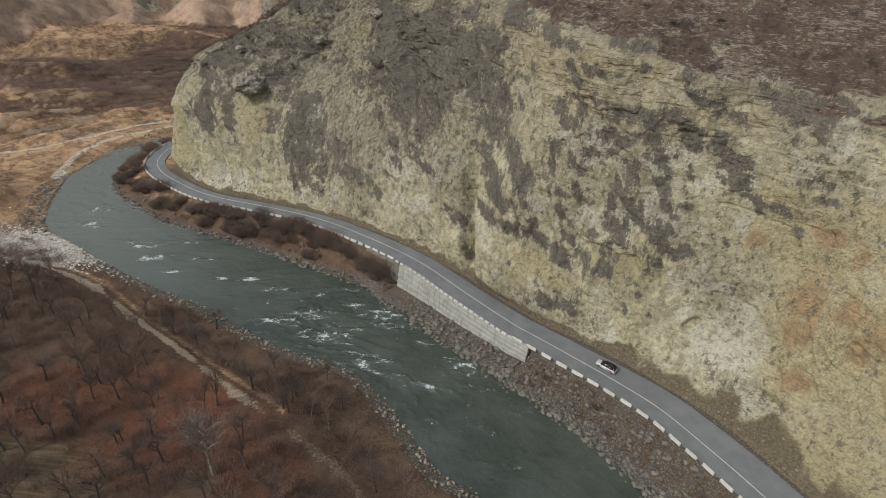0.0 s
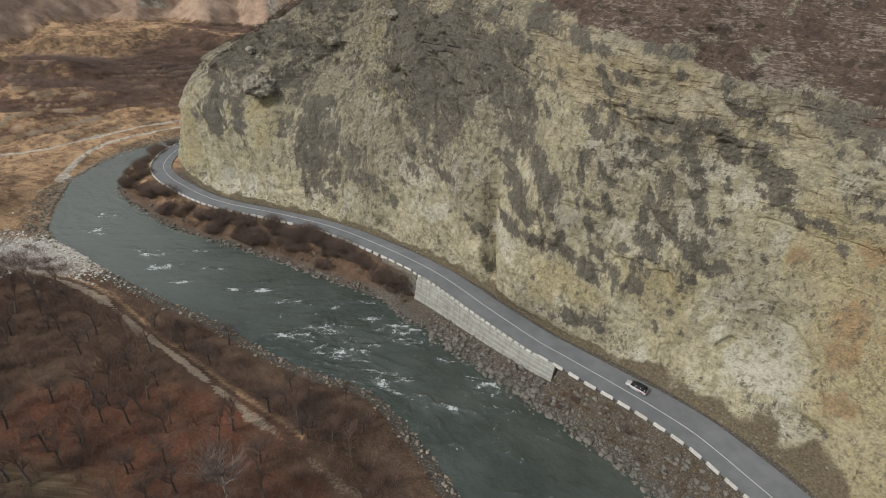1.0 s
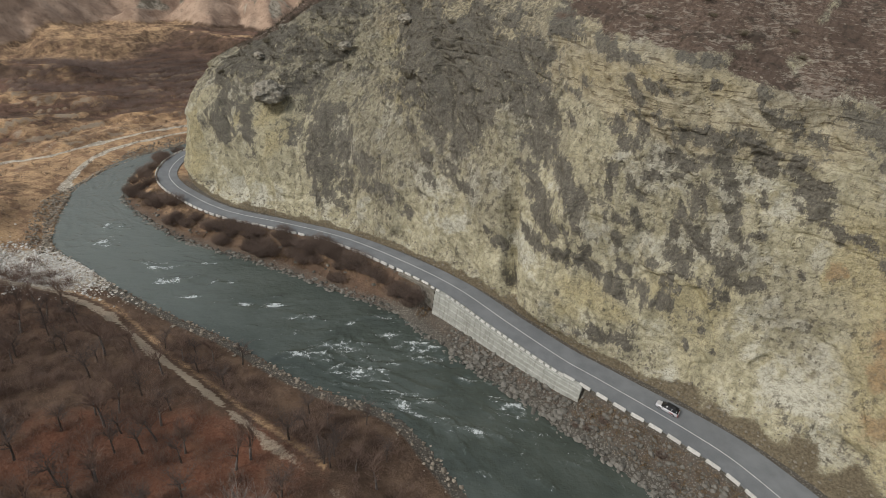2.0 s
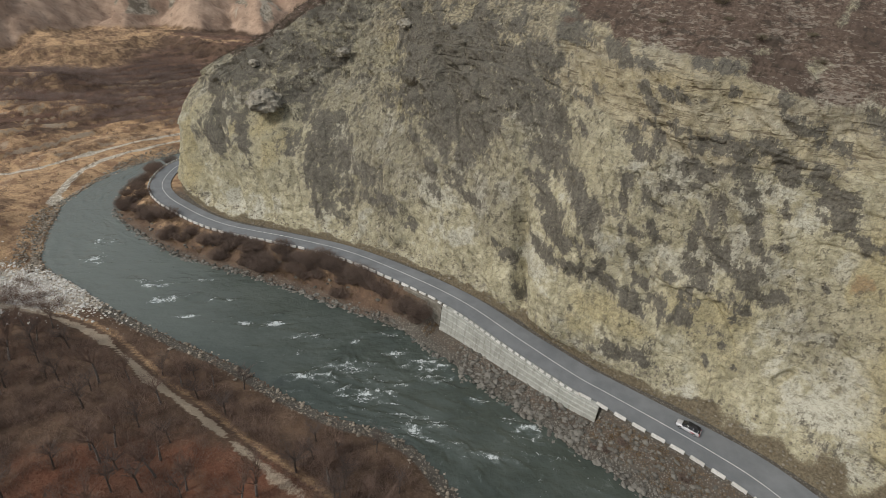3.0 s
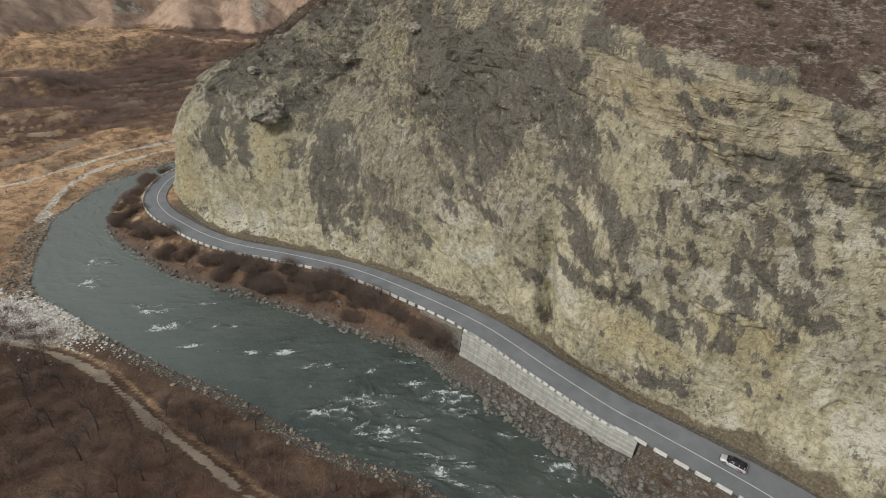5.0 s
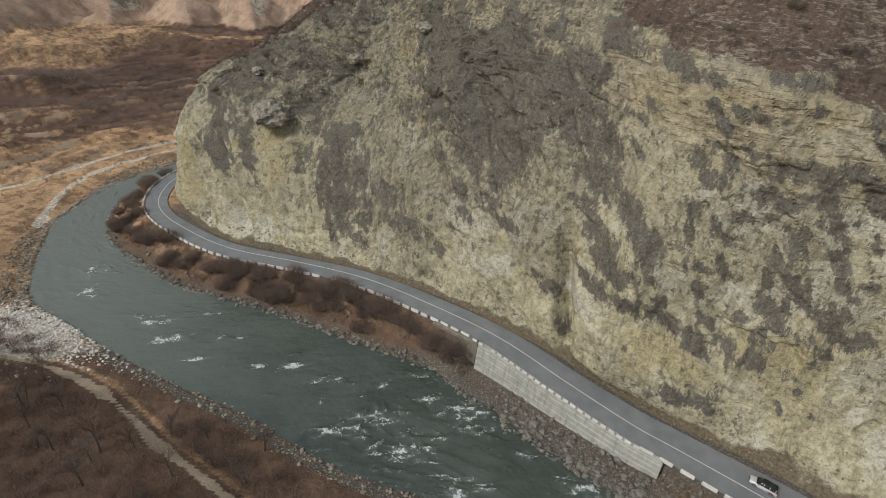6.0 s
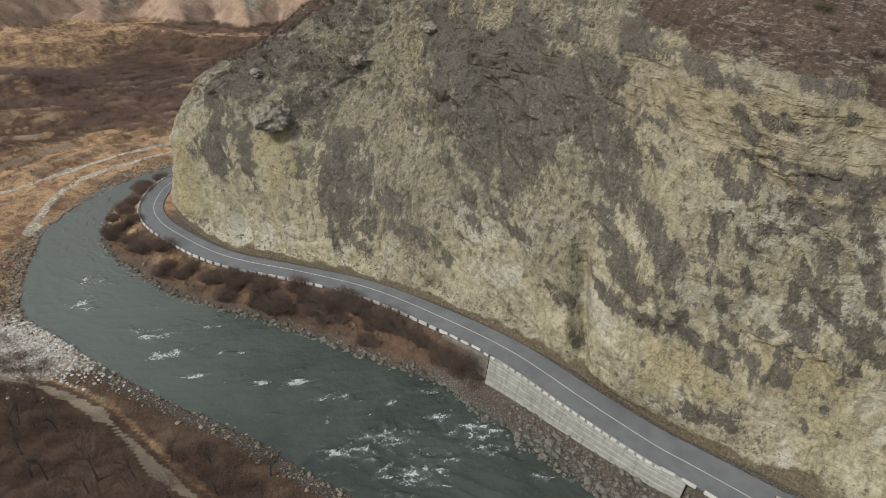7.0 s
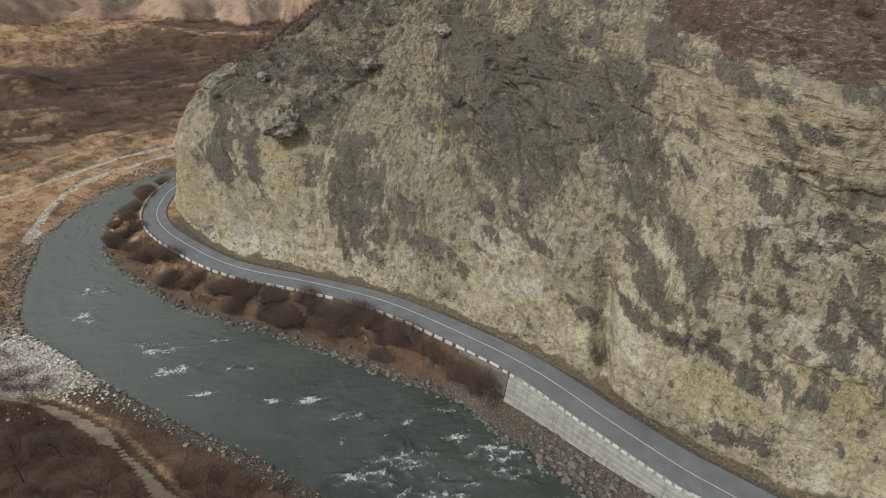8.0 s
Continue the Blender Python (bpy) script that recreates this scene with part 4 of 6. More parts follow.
def build_cliff():
    line = spline(STATIONS, 0.26)
    s = along(line)
    seen = (s > 108) & (s < 338)
    pick = np.where(seen | (np.arange(len(s)) % 8 == 0))[0]
    line, s = line[pick], s[pick]
    h = np.r_[np.arange(-1, 62, 0.26), 62 + np.cumsum(np.linspace(0.3, 2.6, 56))]
    h = h[h < 139]
    nu, nv = len(line), len(h)
    foot_z = np.array([kerb[np.argmin((kerb[:, 0] - q[0]) ** 2 + (kerb[:, 1] - q[1]) ** 2), 2] for q in line]) - 0.05
    way = line[:, 2:4] - line[:, :2]
    way /= np.linalg.norm(way, axis=1)[:, None]
    out = side_of(line)
    slant = np.clip((way * out).sum(1), 0.5, 1)
    off = np.stack([np.interp(np.maximum(h, 0), LEVELS, row[4:]) for row in line]) / slant[:, None]
    # soften the levels' kinks
    for _ in range(6):
        off[:, 1:-1] = 0.25 * off[:, :-2] + 0.5 * off[:, 1:-1] + 0.25 * off[:, 2:]
    S0, Hh = np.meshgrid(s, h, indexing="ij")
    # the grain of the rock runs straight up the face, however it leans
    lean = np.interp(S0, [150, 200, 230, 270, 300], [0.33, 0.36, 0.5, 0.62, 0.74])
    S = S0 - lean * np.clip(Hh, 0, 70)
    rugged = 1 + 0.7 * step(S0, 205, 225) * step(Hh, 26, 40)
    hold = step(Hh, 0, 5)
    turf_line = np.interp(S0, [135, 147, 155, 165, 172, 180, 188, 195, 202, 209, 225, 275, 295, 305, 312, 340], [53.5, 53.8, 54.4, 56.5, 57.5, 57.2, 56, 55, 56, 60, 76, 76, 60, 50, 42, 36])
    upper = step(Hh + 5.5 * fbm(S0 / 8, Hh / 4, 0, 5, 61, 0.6), turf_line - 3, turf_line + 3.5)
    butt = ridged(S / 19 + 0.02 * Hh, Hh / 60, 0, 3, 62) * 1.9 + step(S0, 262, 280) * (1 - step(Hh, 24, 34)) * 1.5 * ridged(S / 8, Hh / 70, 0, 2, 76)
    ws0, wh0 = S + 3 * vnoise(S / 6, Hh / 6, 0, 83), Hh + 3 * vnoise(S / 6, Hh / 6, 0, 84)
    flake = 6 * fbm(ws0 / 8, wh0 / 10, 0, 4, 63)
    flake = (0.72 * flake + 0.28 * (np.floor(flake) + step(flake % 1, 0.5, 1.0))) / 6 * 2.2 * (0.55 + 0.45 * step(S0 + 0.8 * Hh, 165, 200))
    slab = 5 * fbm(ws0 / 2.4, wh0 / 3.2, 0, 3, 77)
    slab = (np.floor(slab) + step(slab % 1, 0.5, 1.0)) / 5 * 0.2 * (0.45 + 0.55 * step(S0 + 0.8 * Hh, 165, 200))
    crack = -0.36 * np.exp(-((vnoise(S / 4 - 0.05 * Hh, Hh / 13, 0, 78) / 0.05) ** 2)) - 0.16 * np.exp(-((vnoise(S / 7, Hh / 3.2, 0, 79) / 0.05) ** 2))
    scoop = 0.75 * (hollows(ws0 / 3.6, wh0 / 5.2, 94) - 0.5) + 0.34 * (hollows(ws0 / 1.5, wh0 / 1.9, 96) - 0.5)
    scoop *= 0.5 + 0.5 * step(fbm(S / 9, Hh / 12, 0, 2, 98), -0.3, 0.3)
    block = flake + slab + crack + scoop
    crag = fbm(S / 1.8, Hh / 2.4, 0, 4, 64, 0.6) * (0.34 + 0.16 * step(Hh, 14, 30))
    ledge = (((Hh + 2.5 * fbm(S / 22, Hh / 25, 0, 3, 65)) / 2.7) % 1) * 0.95 * step(Hh, 32, 44) * np.clip(0.6 + 1.2 * fbm(S / 9, Hh / 5, 0, 3, 87), 0, 1)
    push = hold * (1 - 0.75 * upper) * (butt + rugged * (block + crag) + ledge)
    push += upper * (0.8 * fbm(S / 3, Hh / 3, 0, 4, 66) + 1.4 * fbm(S / 18, Hh / 18, 0, 3, 67))
    # the gully beside the bulging buttress, its overhang, and two shallow hollows at the foot
    cleft = np.interp(Hh, [0, 4, 12, 20, 28, 60], [194.6, 195.6, 198.0, 200.0, 201.6, 203.5])
    push -= 4.2 * np.exp(-(((S0 - cleft) / 1.7) ** 2)) * step(Hh, -1, 4) * (1 - 0.8 * step(Hh, 12, 30))
    # standing ribs and clefts towards the bend
    low = step(Hh, 1, 5) * (1 - step(Hh, 26, 36))
    for rib, wide, deep in ((312, 3.2, 2.0), (304.5, 2.0, -1.8), (297, 3.0, 1.0), (290.6, 1.4, -1.6), (284, 3.5, 1.2), (268, 2.0, -1.0), (259, 3.0, 1.0), (238, 2.0, -0.8), (246, 3.0, 0.8)):
        push += deep * low * np.exp(-(((S0 - rib - lean * (Hh - 12) + 1.2 * fbm(S / 6, Hh / 9, 0, 3, 92)) / wide) ** 2))
    push += 0.9 * np.exp(-(((S0 - 206) / 6) ** 2)) * step(Hh + 0.25 * (S0 - 204) + 2.2 * fbm(S0 / 5, Hh / 9, 0, 3, 86), 10.5, 14.5) * (1 - step(Hh, 16, 34))
    push += 1.6 * np.exp(-(((S0 - 185) / 9) ** 2)) * step(Hh, 0, 3) * (1 - step(Hh, 8, 15))
    push -= 1.5 * np.exp(-((((S0 - 147.6 + 0.4 * (Hh - 10)) / 0.9) ** 2 + ((Hh - 10) / 1.4) ** 2) ** 2))
    push -= 3.8 * np.exp(-(((S0 - 132) / 4.5) ** 2)) * np.exp(-(((Hh - 3.0) / 2.0) ** 2))
    push += 3.4 * np.exp(-(((S0 - 288) / 5) ** 4)) * step(Hh, 29.5, 31) * (1 - step(Hh, 35, 39))
    off = off - push
    x = line[:, 0:1] + way[:, 0:1] * off
    y = line[:, 1:2] + way[:, 1:2] * off
    rows = np.abs(((Hh + 1.5 * fbm(S / 12, Hh / 12, 0, 3, 69)) / 1.3) % 1 - 0.5)
    z = foot_z[:, None] + Hh + upper * (0.5 * fbm(S / 4, Hh / 4, 0, 3, 68) + 0.7 * rows)
    # weathering, shade put into the recesses' colour, and a darker foot: dark patches with ragged edges, ochre runs,
    # turf
    warp = 1.0 * fbm(S / 2.6, Hh / 3.6, 0, 4, 74, 0.65)
    ws, wh = S + 2.6 * fbm(S / 5, Hh / 6, 0, 4, 74), Hh + 1.1 * fbm(S / 2.8, Hh / 3, 0, 4, 75, 0.65)
    dark = 0.0 * S
    for a, b, ra, rb, w in STAINS_SHADES:
        tilt = np.interp(a, [150, 200, 230, 270, 300], [0.33, 0.36, 0.5, 0.62, 0.74])
        q = ((S0 + warp - a - tilt * (wh - b)) / (1.25 * ra + 0.3)) ** 2 + ((wh - b) / (1.3 * rb + 0.35)) ** 2
        dark = np.maximum(dark, w * np.exp(-(q**1.15)))
    region = np.interp(S0, [120, 165, 198, 206, 260, 300], [0.0, 0.06, 0.10, 0.22, 0.3, 0.34]) * step(Hh, 4, 26)
    region += 0.5 * step(Hh, 44, 52) * step(S0, 193, 205) * (1 - step(S0, 275, 290)) + 0.6 * step(Hh, turf_line - 5, turf_line) * (S0 < 240)
    runs = fbm(S / 0.75, Hh / 3.4, 0, 4, 80, 0.62)
    clot = fbm(S / 1.6, Hh / 1.6, 0, 5, 71, 0.72)
    dark = dark * 0.84 + 0.42 * region + 0.30 * runs + 0.5 * clot + 0.18 * fbm(S / 4.5, Hh / 6, 0, 3, 85) - 0.03
    # the downstream foot is darker, fading out between 4 and 11 m up
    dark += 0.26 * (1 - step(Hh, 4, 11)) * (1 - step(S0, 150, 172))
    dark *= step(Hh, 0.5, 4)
    wash = np.clip(0.1 + 1.1 * region / 0.3 + 0.8 * fbm(ws / 14, wh / 18, 0, 4, 81), 0, 0.85)
    wash = wash * (1 - 0.7 * step(S0, 250, 275) * (1 - step(Hh, 24, 34)))
    loose = (1 - step(Hh / np.interp(S0, [125, 150, 180, 215], [1.5, 1.5, 1.3, 1]) + 1.2 * fbm(S / 4, Hh / 3, 0, 3, 82), 0.4, 2.2)) * 0.9
    chute = np.exp(-(((S0 - 161 + 0.12 * (Hh - 56)) / 1.5) ** 2)) + 0.6 * np.exp(-(((S0 - 150 + 0.1 * (Hh - 52)) / 1.0) ** 2))
    chute = np.clip(chute, 0, 1) * step(fbm(S / 2.2, Hh / 3, 0, 4, 89), -0.2, 0.45)
    turf = upper * (0.95 - 0.55 * chute)
    ochre = np.clip(0.04 + 0.8 * fbm(S / 22, Hh / 18, 0, 3, 73), 0, 1)
    for a, b, ra, rb in ((312, 18.2, 4, 9), (285.7, 25.8, 3.9, 4), (278.5, 19.8, 3.3, 4.6), (293.8, 23.7, 1.8, 4.7), (168.7, 53.6, 3.1, 2), (177.8, 53.3, 5.3, 1.8), (178.9, 11.7, 5.6, 2.6), (172.1, 10.7, 3.7, 1.6), (181.7, 7.3, 2.9, 1.8), (220, 51, 4.3, 1.9), (236.6, 55.4, 6, 2.3), (262.6, 47.6, 2.7, 3.4), (307.8, 7.6, 4.5, 4.7), (193.7, 49.4, 4.9, 2.3)):
        ochre = np.maximum(ochre, 0.95 * np.exp(-(((S0 + 2 * warp - a) / (1.3 * ra)) ** 2 + ((wh - b) / (1.3 * rb)) ** 2)))
    for a, b, ra, rb in ((133.9, 22.1, 3.6, 6), (127.7, 23.2, 3.6, 3.6), (134.9, 33.1, 4, 2.6), (130, 31.8, 1.6, 2.4), (132.3, 16.4, 3, 4.1), (143.8, 28.4, 1.4, 2.1), (129.2, 9.1, 4, 3.6), (124.3, 18.2, 3, 4)):
        ochre = np.maximum(ochre, 1.7 * np.exp(-(((S0 + 2 * warp - a) / (1.2 * ra)) ** 2 + ((wh - b) / (1.2 * rb)) ** 2)))
    ochre = np.maximum(ochre, (1.0 + 0.7 * fbm(S / 7, Hh / 7, 0, 3, 93)) * (1 - step(S0 - 0.5 * Hh, 118, 140)) * (1 - step(Hh, 34, 46)))
    wash = wash * (1 - 0.7 * np.clip(ochre, 0, 1))
    strata = step(Hh + 3 * fbm(S / 6, Hh / 5, 0, 3, 99), 41, 46) * (1 - step(S0, 200, 212)) * step(S0, 140, 155) * (1 - upper)
    candle = step(Hh + 4 * fbm(S / 6, Hh / 6, 0, 3, 101), 47, 51) * step(S0, 204, 214) * (1 - step(S0, 268, 284)) * (1 - upper)
    stain_shade = np.stack([np.clip(dark, 0, 1).ravel(), turf.ravel(), ochre.ravel()], 1)
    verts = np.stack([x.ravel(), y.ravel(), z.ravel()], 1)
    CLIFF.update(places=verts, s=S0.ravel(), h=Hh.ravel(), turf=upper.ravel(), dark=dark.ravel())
    ob = new("cliff", grid_mesh("cliff", verts, nu, nv, M_ROCK, False, {"stain_shade": stain_shade, "wash": np.stack([wash.ravel(), loose.ravel(), strata.ravel()], 1), "fringe": np.stack([candle.ravel(), 0 * wash.ravel(), 0 * wash.ravel()], 1)}, flip=True))
    return tagged(ob, "pale yellow limestone cliff streaked with dark grey lichen", "cliff", kind="structure")


build_cliff()

# ---- retaining walls under the road ----
M_OLD_WALL = simple("old_masonry", (0.12, 0.108, 0.088), (0.27, 0.25, 0.21), 0.9, 0.95, 0.1, 0.8, 0.1, 0.3)


def build_wall(name, label, start, end, count, courses, drop, material):
    """A battered wall of concrete lifts below the road's edge, from start to end along the kerb."""
    wall = tagged(new(name), label, "retaining wall")
    p0, _ = road_at((start + end) / 2)
    wall.location = (p0.x, p0.y, 0)
    for i in range(count):
        s0 = start + (end - start) * i / count + 0.02
        s1 = start + (end - start) * (i + 1) / count - 0.02
        bm = bmesh.new()
        rings = []
        for j in range(5):
            s = s0 + (s1 - s0) * j / 4
            q, _ = road_at(s)
            bottom = float(water_z(q.x)) + 0.2 if drop is None else q.z - drop * (1 - 0.55 * (s - start) / (end - start))
            ring = []
            for c in range(courses):
                za, zb = (bottom + (q.z - 0.02 - bottom) * k / courses for k in (c, c + 1))
                lean = -0.55 - 0.10 * (courses - c) / courses * (q.z - bottom) - (0.07 if c % 2 else 0.0)
                for z in (za, zb - 0.09):
                    ring.append(road_at(s, lean)[0].xy.to_3d() + Vector((0, 0, z)))
            for off, z in ((-0.5, q.z - 0.02), (0.5, q.z - 0.02), (0.5, bottom)):
                ring.append(road_at(s, off)[0].xy.to_3d() + Vector((0, 0, z)))
            rings.append([bm.verts.new(v - wall.location) for v in ring])
        for a, b in zip(rings, rings[1:]):
            for k in range(len(a) - 1):
                bm.faces.new((a[k], a[k + 1], b[k + 1], b[k]))
        bm.faces.new(rings[0][::-1])
        bm.faces.new(rings[-1])
        bmesh.ops.recalc_face_normals(bm, faces=bm.faces)
        part("panel", bm, material, wall)
    return wall


build_wall("retaining_wall", "weathered grey concrete retaining wall below the road", WALL_FROM, WALL_TO, 5, 9, None, M_CONCRETE)
build_wall("old_stone_wall", "older dark stone retaining wall with overgrown courses", WALL_TO + 0.1, WALL_TO + 11, 3, 6, 5.0, M_OLD_WALL)

# ---- barrier blocks along the kerb ----
def block_mesh(length, height, width=0.42):
    bm = box((length, width, height), bevel=0.06, taper=(0.96, 0.72))
    for v in bm.verts:
        v.co += Vector((vn(v.co.x * 3, 1), vn(v.co.x * 3, 2), vn(v.co.x * 3, 3))) * 0.03
    me = bpy.data.meshes.new("barrier_block")
    bm.to_mesh(me)
    bm.free()
    me.materials.append(M_WHITE)
    return me


def vn(x, k):
    return float(vnoise(x, k * 7.3, 0.5, 90 + k))


def build_blocks():
    dice = random.Random(5)
    kinds = {"long": [block_mesh(2.3 + 0.1 * k, 0.72) for k in range(3)], "short": [block_mesh(0.95 + 0.08 * k, 0.48) for k in range(3)], "mid": [block_mesh(1.75 + 0.15 * k, 0.7) for k in range(3)]}
    s = kerb_s_near(66, 28)
    end = kerb_s_near(-94, 214)
    while s < end:
        on_wall = WALL_FROM < s < WALL_TO
        kind, pitch = ("short", 1.5) if on_wall else ("long", 3.45) if s < WALL_FROM else ("mid", 2.55)
        s += pitch + dice.uniform(-0.08, 0.08)
        if dice.random() < 0.03:
            continue
        q, turn = road_at(s, (-0.2 if on_wall else 0.16) + dice.uniform(-0.05, 0.05))
        ob = new("barrier_block", dice.choice(kinds[kind]))
        slope = math.atan2(road_at(s + 1)[0].z - road_at(s - 1)[0].z, 2)
        ob.matrix_basis = Matrix.Translation(q + Vector((0, 0, -0.03 if on_wall else -0.27))) @ Euler((0, 0, turn + dice.uniform(-0.04, 0.04))).to_matrix().to_4x4() @ Euler((dice.uniform(-0.03, 0.03), -slope, 0)).to_matrix().to_4x4()
        size = {"long": "long", "short": "short", "mid": "stubby"}[kind]
        where = "on the retaining wall" if on_wall else "at the road's edge"
        tagged(ob, f"{size} chipped whitewashed concrete block {where}", "road barrier", "barrier blocks along the road")


build_blocks()

# ---- stones ----
def lump(size, seed, flat=0.7, detail=1):
    """An angular stone as vertices and faces."""
    bm = bmesh.new()
    bmesh.ops.create_icosphere(bm, subdivisions=detail, radius=1)
    dice = random.Random(seed)
    sx, sy, sz = dice.uniform(0.7, 1.3), dice.uniform(0.7, 1.3), dice.uniform(0.6, 1.0) * flat
    for v in bm.verts:
        v.co = Vector((v.co.x * sx, v.co.y * sy, v.co.z * sz)) * size * dice.uniform(0.58, 1.2)
    verts = np.array([v.co for v in bm.verts])
    faces = np.array([[v.index for v in f.verts] for f in bm.faces])
    bm.free()
    return verts, faces


LUMPS = [lump(1.0, 100 + k) for k in range(12)]


def stone_heap(name, px, py, sizes, material, label, category, sink=0.25, height=None):
    """Many stones on the ground, joined."""
    pz = ground_height(px, py)[0] if height is None else height
    vs, fs, base = [], [], 0
    for k in range(len(px)):
        v, f = LUMPS[k % len(LUMPS)]
        c, s = math.cos(k * 1.7), math.sin(k * 1.7)
        q = v * sizes[k]
        vs.append(np.stack([q[:, 0] * c - q[:, 1] * s + px[k], q[:, 0] * s + q[:, 1] * c + py[k], q[:, 2] + pz[k] + sizes[k] * sink], 1))
        fs.append(f + base)
        base += len(v)
    ob = new(name, soup(name, np.vstack(vs), np.vstack(fs).tolist(), material))
    return tagged(ob, label, category, kind="stuff")


def along_bank(line, lo, hi, count, dice, into=1.0):
    """Places at random along a bank, lo to hi metres out from the water."""
    nrm = side_of(line) * into
    k = dice.integers(0, len(line), count)
    d = lo + (hi - lo) * dice.random(count) ** 1.4
    return line[k, 0] + nrm[k, 0] * d + dice.normal(0, 0.6, count), line[k, 1] + nrm[k, 1] * d + dice.normal(0, 0.6, count), k


def build_stones():
    dice = np.random.default_rng(11)
    keep = lambda x, y: (x > -130) & (x < 62) & (y > 30) & (y < 215)  # noqa: E731
    x, y, _ = along_bank(right_bank, -0.7, 13.0, 42000, dice, 1.0)
    dk, _, sk = near(np.stack([x, y], 1), kerb)
    dr, _, _ = near(np.stack([x, y], 1), right_bank)
    m = keep(x, y) & (dk > 1.2) & (sk < 0) & ((dr < 1.0 + 0.9 * fbm(x / 6, y / 6, 0, 2, 23)) | ((x > -6) & (dr < 8)) | ((x > 12) & (dice.random(len(x)) < 0.6)) | (dice.random(len(x)) < 0.07))
    x, y = x[m], y[m]
    stone_heap("riprap", x, y, 0.09 + 0.62 * dice.random(len(x)) ** 4.2, M_RUBBLE, "tumbled grey and tan boulders along the river bank", "riprap")
    x, y, _ = along_bank(left_bank, -0.9, 2.6, 4200, dice, -1.0)
    m = keep(x, y)
    x, y = x[m], y[m]
    stone_heap("bank_stones", x, y, 0.14 + 0.34 * dice.random(len(x)) ** 2.5, M_BANK_STONE, "brown river stones along the water's edge", "stones")
    x, y, k = along_bank(left_bank, -0.8, 5.5, 26000, dice, -1.0)
    m = keep(x, y) & (y > 124) & (x < -85)
    x, y = x[m], y[m]
    stone_heap("tan_cobbles", x, y, 0.1 + 0.4 * dice.random(len(x)) ** 3.5, M_BANK_STONE, "tan river stones on the bank of the grassy terrace", "stones")
    x, y = -107 + dice.normal(0, 11, 11000), 114.5 + dice.normal(0, 5.5, 11000)
    dl, _, sl = near(np.stack([x, y], 1), left_bank)
    m = (sl < 0) & (near(np.stack([x, y], 1), TRACK)[0] > 2.0)
    x, y = x[m], y[m]
    stone_heap("gravel_bar", x, y, 0.07 + 0.36 * dice.random(len(x)) ** 4, M_WHITE_STONE, "pale bleached cobbles on the gravel bar", "cobbles")
    # fallen rock on the talus at the cliff's foot
    pick = np.where((CLIFF["s"] > 112) & (CLIFF["s"] < 335) & (CLIFF["h"] > -0.2) & (CLIFF["h"] < 3.2))[0]
    q = CLIFF["places"][dice.choice(pick, 2600)]
    sizes = 0.05 + 0.34 * dice.random(len(q)) ** 4
    stone_heap("scree", q[:, 0], q[:, 1], sizes, M_PALE_STONE, "small fallen stones at the cliff's foot", "scree", height=q[:, 2])
    # single boulders in and beside the water
    n = 0
    x, y, _ = along_bank(right_bank, -1.5, 5.0, 700, dice, 1.0)
    dk, _, sk = near(np.stack([x, y], 1), kerb)
    dr, _, _ = near(np.stack([x, y], 1), right_bank)
    z = ground_height(x, y)[0]
    for i in range(700):
        if keep(x[i : i + 1], y[i : i + 1])[0] and dk[i] > 2 and sk[i] < 0 and (x[i] > -8 or dr[i] < 1.0) and n < 130:
            n += 1
            v, f = LUMPS[i % 12]
            ob = new("boulder", BOULDERS[i % 6])
            ob.matrix_basis = pose(x[i], y[i], z[i] + 0.12, 0, 0, i * 47 % 360) @ Matrix.Scale(0.3 + 0.45 * float(dice.random()) ** 1.5, 4)
            tagged(ob, "angular grey-brown boulder on the river bank", "boulder", "boulders by the river")


M_BANK_STONE = simple("tan_stone", (0.13, 0.108, 0.082), (0.34, 0.295, 0.235), 1.2, 0.95, 0.1, 0.6, 0.1, 0.7)
M_WHITE_STONE = simple("bleached_stone", (0.60, 0.55, 0.46), (0.88, 0.83, 0.73), 1.5, 0.9, 0.15, 0.5, 0.1, 0.5)
M_PALE_STONE = simple("pale_stone", (0.13, 0.115, 0.088), (0.30, 0.27, 0.215), 1.5, 0.95, 0.1, 0.5, 0.1, 0.5)
BOULDERS = []
for k in range(6):
    v, f = lump(1.0, 300 + k, 0.8, 2)
    BOULDERS.append(soup("boulder", v, f.tolist(), M_RUBBLE))
build_stones()

# ---- bare trees, bushes and brush ----
def tube(vs, fs, a, b, ra, rb, sides=4):
    """A tapered limb from a to b."""
    d = (b - a).normalized()
    u = d.orthogonal().normalized()
    w = d.cross(u)
    base = len(vs)
    for p, r in ((a, ra), (b, rb)):
        for k in range(sides):
            t = 2 * math.pi * k / sides
            vs.append(p + (u * math.cos(t) + w * math.sin(t)) * r)
    for k in range(sides):
        n = (k + 1) % sides
        fs.append((base + k, base + n, base + sides + n, base + sides + k))


